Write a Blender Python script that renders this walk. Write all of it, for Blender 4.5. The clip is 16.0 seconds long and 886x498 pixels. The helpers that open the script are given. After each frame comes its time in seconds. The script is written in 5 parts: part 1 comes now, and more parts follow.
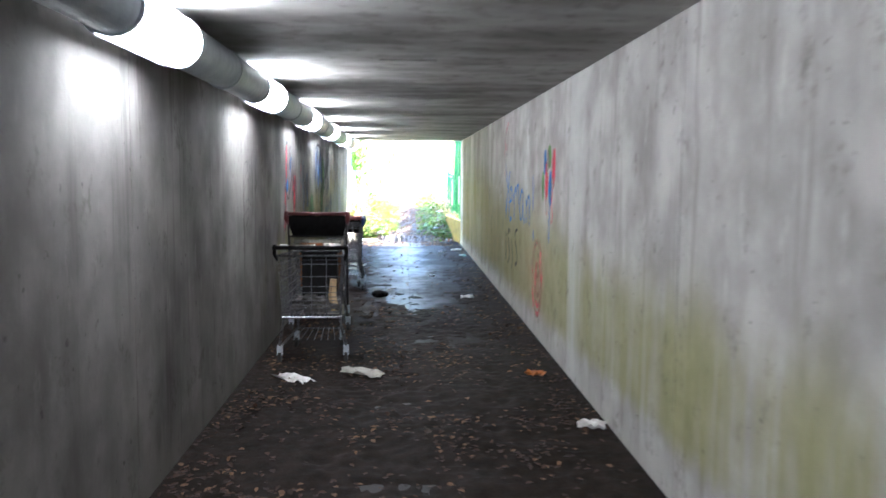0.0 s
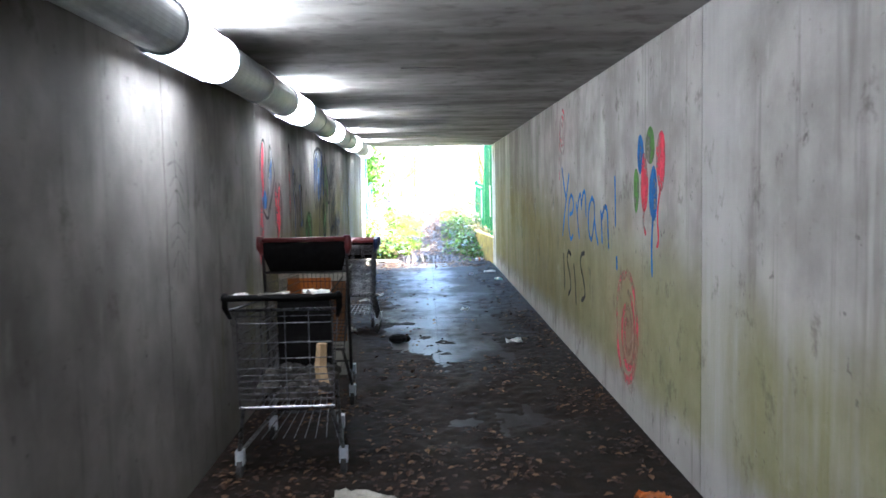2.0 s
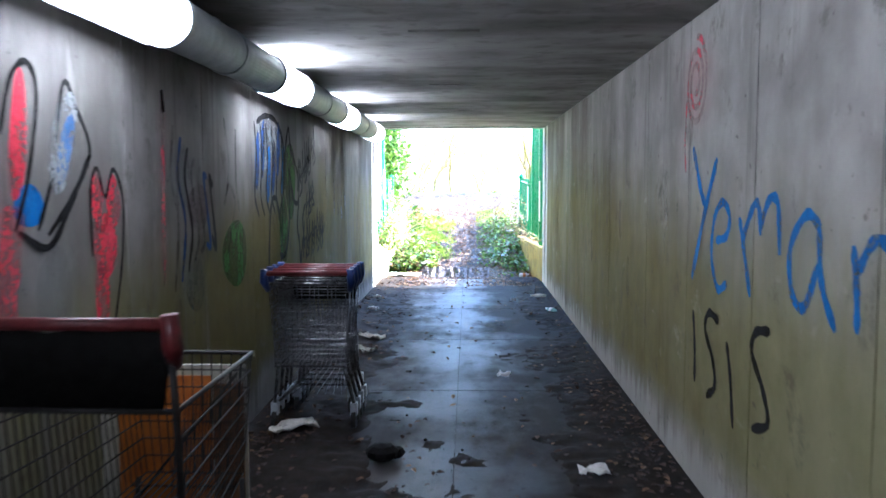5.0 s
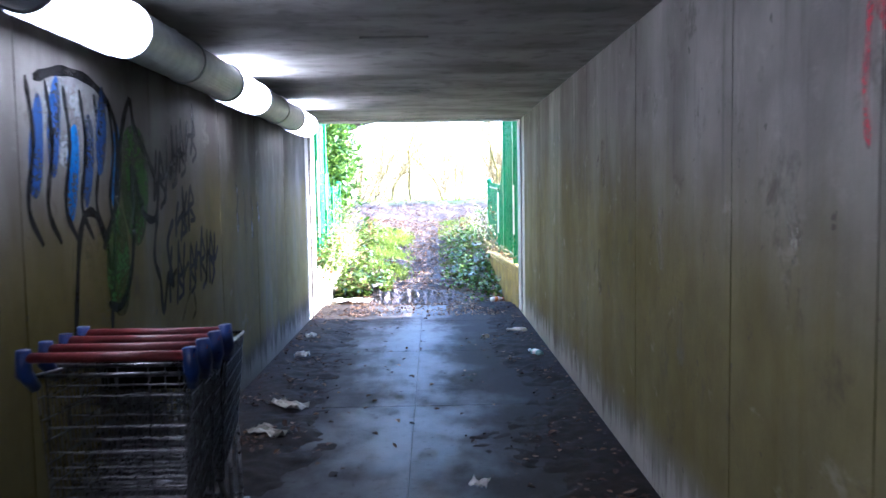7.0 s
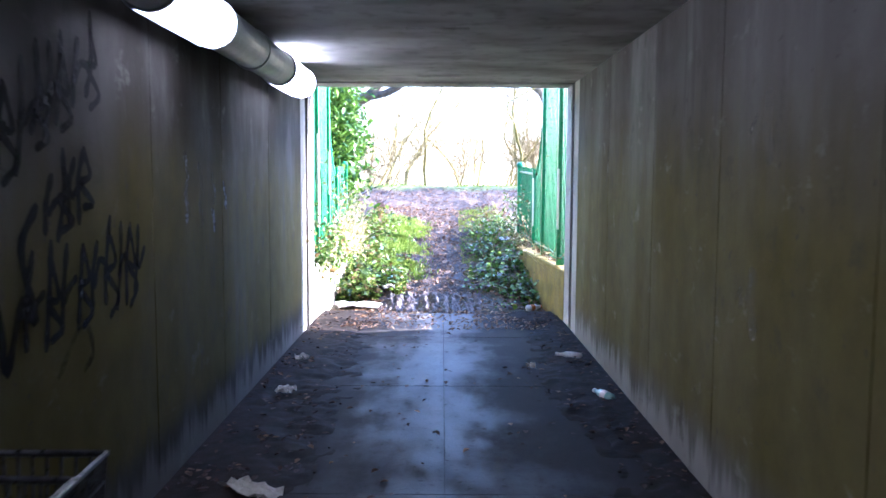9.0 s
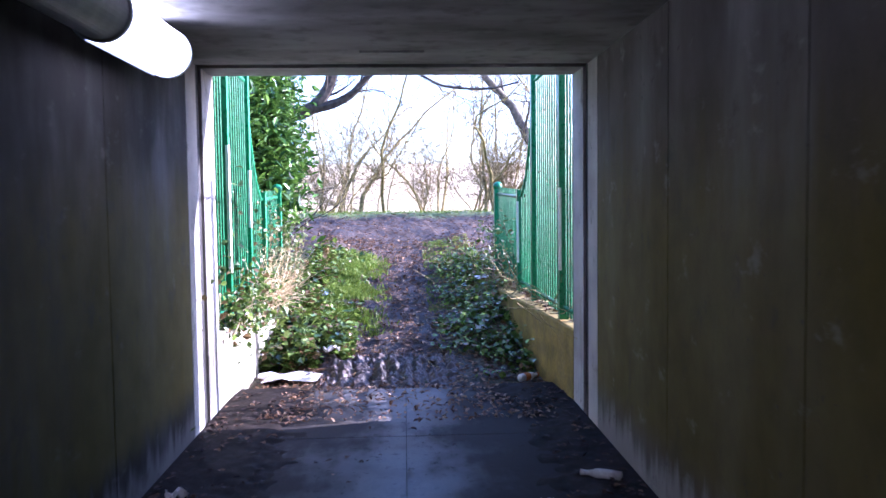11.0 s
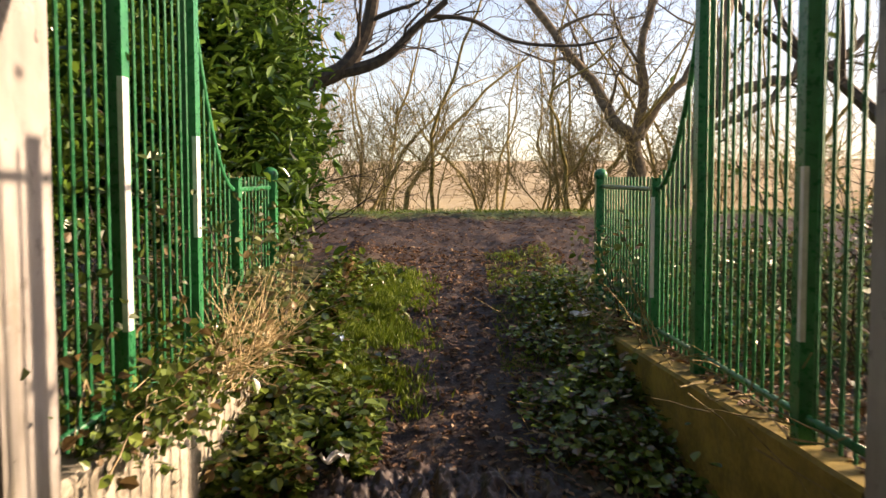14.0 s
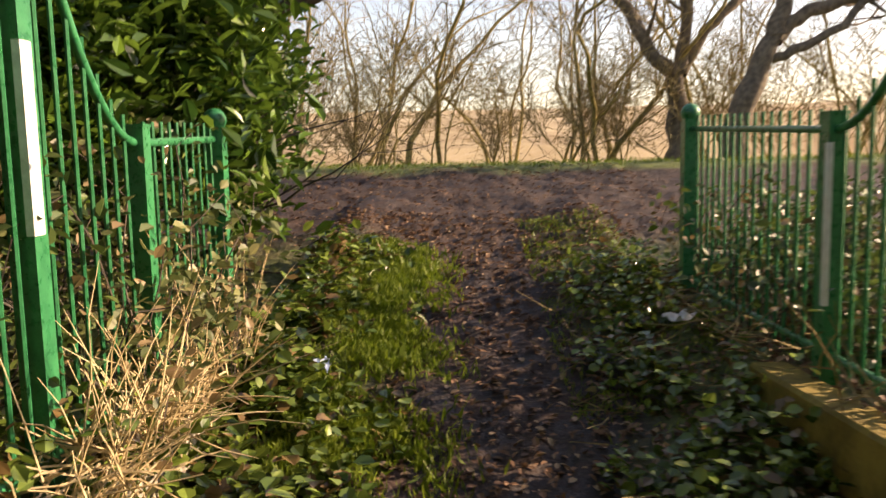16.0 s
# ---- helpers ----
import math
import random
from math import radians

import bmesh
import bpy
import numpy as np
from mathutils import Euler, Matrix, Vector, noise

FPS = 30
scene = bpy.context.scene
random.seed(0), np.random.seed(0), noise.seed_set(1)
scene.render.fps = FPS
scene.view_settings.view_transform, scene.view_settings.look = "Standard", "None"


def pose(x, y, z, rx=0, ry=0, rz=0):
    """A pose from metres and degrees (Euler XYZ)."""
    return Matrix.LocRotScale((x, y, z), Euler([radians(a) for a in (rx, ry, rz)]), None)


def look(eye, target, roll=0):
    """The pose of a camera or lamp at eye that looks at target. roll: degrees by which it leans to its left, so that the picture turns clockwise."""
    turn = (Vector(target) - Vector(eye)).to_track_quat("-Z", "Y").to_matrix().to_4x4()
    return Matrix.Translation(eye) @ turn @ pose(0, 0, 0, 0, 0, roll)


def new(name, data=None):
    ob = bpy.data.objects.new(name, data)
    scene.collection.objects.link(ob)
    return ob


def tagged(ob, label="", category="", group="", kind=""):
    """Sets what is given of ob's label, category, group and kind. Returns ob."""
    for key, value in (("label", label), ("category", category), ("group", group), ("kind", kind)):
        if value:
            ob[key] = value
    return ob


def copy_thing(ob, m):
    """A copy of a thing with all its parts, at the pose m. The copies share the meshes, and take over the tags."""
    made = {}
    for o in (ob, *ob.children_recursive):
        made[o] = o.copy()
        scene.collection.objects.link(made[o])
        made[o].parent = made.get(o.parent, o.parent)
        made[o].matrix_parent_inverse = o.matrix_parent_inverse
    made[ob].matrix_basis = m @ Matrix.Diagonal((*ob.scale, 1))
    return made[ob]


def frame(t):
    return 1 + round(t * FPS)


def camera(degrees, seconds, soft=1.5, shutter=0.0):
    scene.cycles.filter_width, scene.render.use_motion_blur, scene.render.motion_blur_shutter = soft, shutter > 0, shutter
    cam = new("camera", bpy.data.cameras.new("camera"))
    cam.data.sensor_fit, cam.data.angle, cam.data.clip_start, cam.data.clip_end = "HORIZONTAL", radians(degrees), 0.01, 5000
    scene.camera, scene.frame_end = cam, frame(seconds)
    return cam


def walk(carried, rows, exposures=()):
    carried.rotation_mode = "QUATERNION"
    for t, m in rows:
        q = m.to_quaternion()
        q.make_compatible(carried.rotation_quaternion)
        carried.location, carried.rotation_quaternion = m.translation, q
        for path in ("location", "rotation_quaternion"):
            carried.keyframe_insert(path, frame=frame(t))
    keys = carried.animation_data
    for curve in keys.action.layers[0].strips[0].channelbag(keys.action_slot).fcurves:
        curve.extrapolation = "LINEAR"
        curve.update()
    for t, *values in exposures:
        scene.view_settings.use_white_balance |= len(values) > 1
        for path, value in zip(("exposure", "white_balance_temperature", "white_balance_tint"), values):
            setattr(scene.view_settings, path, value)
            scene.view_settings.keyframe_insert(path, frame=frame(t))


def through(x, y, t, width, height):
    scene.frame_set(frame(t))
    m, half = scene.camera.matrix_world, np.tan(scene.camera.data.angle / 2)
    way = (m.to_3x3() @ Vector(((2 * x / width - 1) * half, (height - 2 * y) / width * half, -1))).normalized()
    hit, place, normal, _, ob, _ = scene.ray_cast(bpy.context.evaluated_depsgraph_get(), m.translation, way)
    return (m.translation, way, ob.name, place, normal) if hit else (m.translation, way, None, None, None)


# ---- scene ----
cam = camera(57.6, 16.0, 1.5, 0.5)

PATH = [
    (0, (-0.031, -0.674, 1.625), (0.066, 1.315, 1.442), 0.4),
    (0.5, (-0.024, 0.029, 1.608), (0.005, 2.014, 1.372), -0.4),
    (1, (-0.053, 0.429, 1.573), (0.048, 2.424, 1.462), -1.0),
    (1.5, (-0.083, 1.223, 1.568), (-0.063, 3.22, 1.448), -2.7),
    (2, (-0.044, 1.835, 1.567), (-0.005, 3.829, 1.416), -1.1),
    (2.5, (-0.032, 2.432, 1.581), (0.058, 4.428, 1.489), -1.7),
    (3, (-0.009, 3.038, 1.553), (0.021, 5.034, 1.423), -1.6),
    (3.5, (0.019, 3.635, 1.545), (0.11, 5.624, 1.355), -1.7),
    (4, (0.033, 4.236, 1.546), (0.037, 6.219, 1.289), -0.0),
    (4.5, (0.061, 4.853, 1.562), (0.083, 6.837, 1.312), -0.4),
    (5, (0.127, 5.487, 1.57), (0.065, 7.48, 1.407), -0.2),
    (7.5, (0.194, 8.266, 1.509), (0.24, 10.261, 1.38), -1.3),
    (8, (0.125, 8.68, 1.485), (0.178, 10.676, 1.384), -1.6),
    (8.5, (0.077, 9.17, 1.48), (0.072, 11.166, 1.372), -0.6),
    (9, (0.03, 9.80, 1.49), (0.032, 11.79, 1.316), 0.3),
    (9.5, (0.0, 10.37, 1.515), (0.003, 12.355, 1.307), 0.5),
    (10, (0.0, 10.97, 1.51), (0.10, 12.961, 1.375), -0.8),
    (12.3, (0.135, 13.685, 1.46), (0.171, 15.682, 1.354), 0.6),
    (12.5, (0.114, 13.894, 1.49), (0.107, 15.89, 1.363), 0.3),
    (13, (0.04, 14.444, 1.488), (0.038, 16.441, 1.373), 0.5),
    (13.5, (0.022, 14.953, 1.465), (0.004, 16.951, 1.374), -0.8),
    (14, (-0.019, 15.48, 1.47), (-0.046, 17.476, 1.354), -0.1),
    (14.5, (-0.059, 16.019, 1.484), (-0.071, 18.015, 1.366), -0.3),
    (15, (-0.08, 16.522, 1.468), (-0.11, 18.516, 1.314), 0.3),
    (15.5, (-0.122, 17.008, 1.477), (-0.099, 19.002, 1.315), -1.1),
    (16, (-0.212, 17.474, 1.492), (-0.239, 19.46, 1.254), -1.2),
]
walk(cam, [(t, look(eye, target, roll)) for t, eye, target, roll in PATH],
     [(0, 5.85, 5350, 12), (2, 5.6, 5300, 12), (3, 5.55, 5200, 12), (5, 5.2, 5000, 14), (7.5, 4.65, 4900, 23), (9.5, 4.0, 4750, 32),
      (10, 3.65, 4650, 38), (12.5, 2.1, 4850, 39), (13.5, 1.65, 5150, 36), (13.8, 1.25, 7600, 26), (16, 1.25, 8100, 28)])

# ---- world and sun ----
SUN = Vector((2.55, 0.6, 1.06)).normalized()
LAMP = 1.15
world = bpy.data.worlds.new("sky")
scene.world = world
world.use_nodes = True
wn = world.node_tree.nodes
sky = wn.new("ShaderNodeTexSky")
sky.sky_type, sky.sun_disc = "NISHITA", False
sky.sun_elevation, sky.sun_rotation = math.asin(SUN.z), math.atan2(SUN.x, SUN.y)
sky.air_density, sky.dust_density = 1.0, 1.0
wn["Background"].inputs[1].default_value = 0.12
world.node_tree.links.new(sky.outputs[0], wn["Background"].inputs[0])
sun = new("sun", bpy.data.lights.new("sun", "SUN"))
sun.data.energy, sun.data.angle, sun.data.color = 5.0, radians(0.6), (1.0, 0.86, 0.66)
sun.matrix_world = look(SUN * 60, (0, 0, 0))

W, H, L = 1.28, 2.4, 18.0      # half width, height and end of the tunnel
BACK = -9.0


# ---- materials ----
class Nodes:
    """A small helper that strings shader nodes together."""

    def __init__(self, name):
        self.mat = bpy.data.materials.new(name)
        self.mat.use_nodes = True
        self.tree = self.mat.node_tree
        self.bsdf = self.tree.nodes["Principled BSDF"]
        self.place = self.add("ShaderNodeNewGeometry").outputs["Position"]

    def add(self, kind, **inputs):
        node = self.tree.nodes.new(kind)
        for key, value in inputs.items():
            self.put(node, key.replace("_", " "), value)
        return node

    def put(self, node, key, value):
        socket = node.inputs[int(key)] if key.isdigit() else node.inputs[key]
        if isinstance(value, bpy.types.NodeSocket):
            self.tree.links.new(value, socket)
        else:
            socket.default_value = value

    def noise(self, scale, detail=4, stretch=(1, 1, 1), rough=0.55):
        m = self.add("ShaderNodeMapping", Vector=self.place, Scale=stretch)
        return self.add("ShaderNodeTexNoise", Vector=m.outputs[0], Scale=scale, Detail=detail, Roughness=rough).outputs["Fac"]

    def math(self, op, a, b=0.0, clamp=False):
        node = self.add("ShaderNodeMath")
        node.operation, node.use_clamp = op, clamp
        self.put(node, "0", a)
        self.put(node, "1", b)
        return node.outputs[0]

    def span(self, value, a, b, c=0.0, d=1.0):
        node = self.add("ShaderNodeMapRange", Value=value)
        for i, v in enumerate((a, b, c, d)):
            node.inputs[i + 1].default_value = v
        node.interpolation_type = "SMOOTHSTEP"
        return node.outputs[0]

    def mix(self, fac, a, b):
        node = self.add("ShaderNodeMix")
        node.data_type = "RGBA"
        self.put(node, "0", fac)
        for i, c in ((6, a), (7, b)):
            if isinstance(c, bpy.types.NodeSocket):
                self.tree.links.new(c, node.inputs[i])
            else:
                node.inputs[i].default_value = (*c, 1)
        return node.outputs[2]

    def axis(self):
        return self.add("ShaderNodeSeparateXYZ", Vector=self.place).outputs

    def island(self):
        return self.add("ShaderNodeNewGeometry").outputs["Random Per Island"]

    def done(self, colour, rough=0.8, bump=None, strength=0.3, metal=0.0, depth=0.01, sheen=None):
        if sheen is not None:
            self.put(self.bsdf, "Specular IOR Level", sheen)
        self.put(self.bsdf, "Base Color", colour if isinstance(colour, bpy.types.NodeSocket) else (*colour, 1))
        self.put(self.bsdf, "Roughness", rough)
        self.put(self.bsdf, "Metallic", metal)
        if bump is not None:
            b = self.add("ShaderNodeBump", Height=bump, Strength=strength, Distance=depth)
            self.tree.links.new(b.outputs[0], self.bsdf.inputs["Normal"])
        return self.mat


def plain(name, dark, light, scale=20, rough=0.7, metal=0.0, bump=0.2):
    n = Nodes(name)
    a = n.math("ADD", n.math("MULTIPLY", n.noise(scale), 0.65), n.math("MULTIPLY", n.noise(scale * 7), 0.35))
    return n.done(n.mix(n.span(a, 0.3, 0.7), dark, light), n.span(n.noise(scale * 2), 0.2, 0.8, max(rough - 0.15, 0.05), min(rough + 0.12, 1)), a, bump, metal, 0.004)


def wall_concrete(name, algae, grime, tone=1.0, lime=0.0, dim_grime=(0.034, 0.027, 0.015), heavy=0.78, first=7.0):
    n = Nodes(name)
    x, y, z = n.axis()
    streak = n.noise(1.0, 6, (1.7, 1.7, 0.5))
    fine = n.noise(1.0, 7, (7, 7, 2.4), 0.68)
    run = n.noise(1.0, 5, (9, 9, 0.55), 0.6)
    blot = n.noise(2.3, 6)
    grain = n.noise(55, 4)

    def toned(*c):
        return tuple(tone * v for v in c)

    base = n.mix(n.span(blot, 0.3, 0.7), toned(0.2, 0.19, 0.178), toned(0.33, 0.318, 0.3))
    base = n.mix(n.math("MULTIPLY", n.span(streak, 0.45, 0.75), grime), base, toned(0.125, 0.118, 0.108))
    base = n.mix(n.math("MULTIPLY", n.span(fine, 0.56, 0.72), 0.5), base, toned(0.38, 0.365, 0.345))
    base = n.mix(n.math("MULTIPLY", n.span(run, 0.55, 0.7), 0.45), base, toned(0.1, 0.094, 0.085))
    # old grime with gloom painted in: the colour darkens along y up to 14
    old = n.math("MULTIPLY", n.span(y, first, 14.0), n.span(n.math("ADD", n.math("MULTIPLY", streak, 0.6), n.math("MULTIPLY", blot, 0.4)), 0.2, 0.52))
    base = n.mix(n.math("MULTIPLY", old, heavy), base, dim_grime)
    # green growth, thickest from the knee to the chest, and further along the tunnel
    level = n.math("SUBTRACT", n.span(z, 0.12, 0.42), n.span(n.math("SUBTRACT", n.math("ADD", z, n.math("MULTIPLY", run, 0.5)), n.math("MULTIPLY", n.span(y, 5.0, 16.0), 0.5)), 1.0, 1.9))
    along = n.span(y, 3.0, 11.0, 0.0, 0.5)
    wet = n.math("ADD", n.math("MULTIPLY", level, 0.34), n.math("ADD", n.math("MULTIPLY", streak, 0.5), n.math("MULTIPLY", run, 0.5)))
    wet = n.math("ADD", n.math("ADD", wet, along), algae)
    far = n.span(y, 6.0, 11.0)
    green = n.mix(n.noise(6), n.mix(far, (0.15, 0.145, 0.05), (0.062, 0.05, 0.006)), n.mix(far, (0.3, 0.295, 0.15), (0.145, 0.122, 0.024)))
    base = n.mix(n.math("MULTIPLY", n.span(wet, 0.72, 1.02), n.math("MULTIPLY", level, 0.86, True)), base, green)
    # pale scoured foot and damp tide mark
    foot = n.math("SUBTRACT", 1.0, n.span(n.math("ADD", z, n.math("MULTIPLY", run, 0.6)), 0.4, 0.56))
    base = n.mix(n.math("MULTIPLY", foot, 0.6), base, toned(0.27, 0.26, 0.235))
    base = n.mix(n.math("MULTIPLY", n.span(n.noise(16, 3), 0.68, 0.74), 0.55), base, (0.055, 0.05, 0.045))
    # limewash run down one side of a joint
    if lime:
        edge = n.math("ADD", y, n.math("MULTIPLY", fine, 0.5))
        band = n.math("MULTIPLY", n.span(edge, 5.2, 5.75), n.math("LESS_THAN", y, 5.69))
        base = n.mix(n.math("MULTIPLY", band, n.span(run, 0.25, 0.6, lime, lime * 0.55)), base, (0.42, 0.415, 0.395))
    # scabs, scrapes and runs of old lime
    scab = n.noise(4.5, 8, (1, 1, 0.8), 0.72)
    base = n.mix(n.math("MULTIPLY", n.span(scab, 0.56, 0.68), 0.5), base, (0.06, 0.054, 0.04))
    base = n.mix(n.math("MULTIPLY", n.span(n.noise(3.1, 8, (1, 1, 1.6), 0.7), 0.58, 0.7), 0.2), base, toned(0.36, 0.345, 0.31))
    bump = n.math("ADD", n.math("MULTIPLY", fine, 0.5), n.math("ADD", n.math("MULTIPLY", grain, 0.4), n.math("MULTIPLY", scab, 0.6)))
    return n.done(base, n.span(streak, 0.3, 0.7, 0.66, 0.92), bump, 0.4, 0, 0.008, 0.12)


def ceiling_concrete():
    n = Nodes("ceiling concrete")
    a, b, g = n.noise(1.1, 5, (1, 2.2, 1)), n.noise(7, 5), n.noise(50, 3)
    c = n.mix(n.span(a, 0.3, 0.7), (0.18, 0.174, 0.162), (0.37, 0.358, 0.34))
    c = n.mix(n.math("MULTIPLY", n.span(b, 0.5, 0.7), 0.4), c, (0.08, 0.075, 0.068))
    return n.done(c, 0.85, n.math("ADD", b, g), 0.3, 0, 0.006, 0.12)


def floor_concrete():
    n = Nodes("floor concrete")
    a, b, g = n.noise(0.9, 6), n.noise(5, 6, (1.4, 0.7, 1)), n.noise(60, 4)
    x, y, z = n.axis()
    c = n.mix(n.span(b, 0.3, 0.72), (0.02, 0.0185, 0.018), (0.055, 0.052, 0.051))
    # paler towards the mouth: daylight on the slabs painted into their colour
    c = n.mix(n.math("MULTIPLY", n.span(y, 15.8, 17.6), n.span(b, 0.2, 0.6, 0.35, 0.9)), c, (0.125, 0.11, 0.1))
    dirt = n.math("ADD", n.math("MULTIPLY", n.math("ABSOLUTE", x), 0.3), n.math("ADD", n.math("MULTIPLY", a, 0.6), n.math("MULTIPLY", b, 0.4)))
    c = n.mix(n.math("MULTIPLY", n.span(dirt, 0.52, 0.72), 0.9), c, (0.014, 0.0105, 0.009))
    c = n.mix(n.span(n.noise(22, 3), 0.6, 0.68), c, (0.014, 0.0105, 0.009))
    return n.done(c, n.span(dirt, 0.45, 0.75, 0.5, 0.85), n.math("ADD", b, n.math("MULTIPLY", g, 0.6)), 0.35, 0, 0.006, 0.22)


def earth():
    n = Nodes("earth")
    x, y, z = n.axis()
    a, b, g = n.noise(0.9, 6), n.noise(6, 6), n.noise(38, 5)
    mud = n.mix(n.span(b, 0.3, 0.7), (0.008, 0.0045, 0.003), (0.046, 0.025, 0.0165))
    mud = n.mix(n.math("MULTIPLY", n.span(g, 0.58, 0.68), 0.5), mud, (0.12, 0.068, 0.038))
    turf = n.mix(n.span(g, 0.3, 0.7), (0.045, 0.07, 0.012), (0.13, 0.17, 0.03))
    side = n.math("ADD", n.math("ABSOLUTE", n.math("ADD", x, 0.02)), n.math("MULTIPLY", n.math("SUBTRACT", a, 0.5), 1.2))
    bank = n.math("MULTIPLY", n.span(side, 0.45, 0.75), n.math("SUBTRACT", 1.0, n.span(y, 22.8, 24.0)))
    verge = n.span(n.math("ADD", y, n.math("MULTIPLY", a, 1.2)), 27.0, 27.7)
    c = n.mix(n.math("MULTIPLY", bank, n.span(y, 19.4, 20.3, 0.15, 0.7)), mud, turf)
    c = n.mix(verge, c, turf)
    straw = n.mix(n.span(n.noise(0.15, 7), 0.35, 0.65), (0.3, 0.21, 0.09), (0.46, 0.36, 0.19))
    c = n.mix(n.span(y, 31.0, 37.0), c, straw)
    return n.done(c, n.span(b, 0.3, 0.7, 0.55, 0.9), n.math("ADD", b, g), 0.6, 0, 0.03)


def leafy(name, dark, light, gloss=0.4, through=0.25, dead=None):
    n = Nodes(name)
    r = n.island()
    c = n.mix(r, dark, light)
    if dead:
        c = n.mix(n.span(n.math("FRACT", n.math("MULTIPLY", r, 7.31)), 0.8, 0.84), c, dead)
    c = n.mix(n.math("MULTIPLY", n.noise(40), 0.35), c, dark)
    n.done(c, gloss)
    if through:
        t = n.add("ShaderNodeBsdfTranslucent", Color=c)
        m = n.add("ShaderNodeMixShader", Fac=through)
        out = n.tree.nodes["Material Output"]
        n.tree.links.new(n.bsdf.outputs[0], m.inputs[1])
        n.tree.links.new(t.outputs[0], m.inputs[2])
        n.tree.links.new(m.outputs[0], out.inputs[0])
    return n.mat


def spray(name, colour, cover=0.5):
    """Old spray paint, thin and flaking, through which the concrete shows."""
    n = Nodes(name)
    a, b = n.noise(7, 5, (1, 1, 0.6)), n.noise(60, 3)
    c = n.mix(n.span(a, 0.3, 0.7), tuple(v * 0.75 for v in colour), colour)
    n.done(c, 0.8)
    n.put(n.bsdf, "Specular IOR Level", 0.12)
    clear = n.add("ShaderNodeBsdfTransparent")
    m = n.add("ShaderNodeMixShader", Fac=n.span(n.math("ADD", n.math("MULTIPLY", a, 0.6), n.math("MULTIPLY", b, 0.4)), 0.52 - cover * 0.5, 0.82 - cover * 0.3, 0.12, 0.95))
    out = n.tree.nodes["Material Output"]
    n.tree.links.new(clear.outputs[0], m.inputs[1])
    n.tree.links.new(n.bsdf.outputs[0], m.inputs[2])
    n.tree.links.new(m.outputs[0], out.inputs[0])
    return n.mat


def glow(name, colour, strength):
    n = Nodes(name)
    n.put(n.bsdf, "Emission Color", (*colour, 1))
    n.put(n.bsdf, "Emission Strength", strength)
    return n.done((0.8, 0.8, 0.8), 0.4)


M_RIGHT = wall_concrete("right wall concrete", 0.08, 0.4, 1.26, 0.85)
# left copy set darker than the right: weak lamp light put into its colour
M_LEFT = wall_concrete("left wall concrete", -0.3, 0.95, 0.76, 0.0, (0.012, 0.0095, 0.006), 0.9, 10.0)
M_CEIL, M_FLOOR, M_EARTH = ceiling_concrete(), floor_concrete(), earth()
M_KERB = wall_concrete("headwall concrete", 0.1, 0.5)
# wall concrete again, its tone raised to hold the daylight at the tunnel end
M_JAMB = wall_concrete("daylit jamb concrete", -0.6, 0.5, 1.9, 0.0, (0.16, 0.14, 0.11), 0.4)
M_MOSSY = plain("mossy ochre concrete", (0.13, 0.09, 0.012), (0.3, 0.22, 0.045), 5, 0.85, 0, 0.5)
M_CREAM = plain("pale flaking concrete", (0.2, 0.175, 0.125), (0.52, 0.47, 0.37), 7, 0.85, 0, 0.6)
M_MUD = plain("wet mud", (0.016, 0.0105, 0.008), (0.085, 0.056, 0.042), 12, 0.55, 0, 1.0)
M_DIRT = plain("trodden dirt", (0.007, 0.005, 0.004), (0.026, 0.019, 0.015), 11, 0.82, 0, 0.9)
M_DIRT.node_tree.nodes["Principled BSDF"].inputs["Specular IOR Level"].default_value = 0.1
M_DARK = plain("dark recess", (0.015, 0.014, 0.013), (0.04, 0.036, 0.033), 12, 0.9)
M_LAMP = glow("lamp glow", (1.0, 0.93, 0.83), LAMP)
M_STEEL = plain("galvanised trunking", (0.42, 0.47, 0.53), (0.6, 0.65, 0.7), 14, 0.45, 0.15)
M_WIRE = plain("dulled zinc wire", (0.03, 0.03, 0.033), (0.2, 0.2, 0.21), 30, 0.36, 0.92)
M_BLACKW = plain("blackened wire", (0.008, 0.008, 0.009), (0.035, 0.033, 0.032), 30, 0.6, 0.4)
M_GREEN = plain("green gloss paint", (0.008, 0.12, 0.045), (0.02, 0.22, 0.08), 18, 0.35)
M_WHITE = plain("off white", (0.6, 0.6, 0.56), (0.82, 0.82, 0.78), 25, 0.5)
M_BLACKP = plain("black plastic", (0.002, 0.002, 0.002), (0.007, 0.0065, 0.0065), 25, 0.85)
M_BLACKP.node_tree.nodes["Principled BSDF"].inputs["Specular IOR Level"].default_value = 0.12
M_REDP = plain("dark red plastic", (0.07, 0.01, 0.012), (0.16, 0.025, 0.028), 25, 0.45)
M_BLUEP = plain("blue plastic", (0.004, 0.015, 0.08), (0.009, 0.035, 0.16), 25, 0.4)
M_ORANGE = plain("orange board", (0.3, 0.08, 0.006), (0.5, 0.15, 0.015), 10, 0.6)
M_BOARD = plain("dirty white board", (0.25, 0.24, 0.2), (0.45, 0.43, 0.37), 8, 0.7)
M_TIMBER = plain("raw timber", (0.3, 0.2, 0.1), (0.55, 0.4, 0.22), 12, 0.8)
M_PAPER = plain("muddy paper", (0.45, 0.43, 0.4), (0.8, 0.79, 0.77), 14, 0.8)
M_RUBBER = plain("tyre rubber", (0.012, 0.012, 0.012), (0.04, 0.04, 0.04), 30, 0.7)
# bark kept near black, with the backlit look in its colour
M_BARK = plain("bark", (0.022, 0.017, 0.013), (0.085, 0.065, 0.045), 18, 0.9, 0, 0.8)
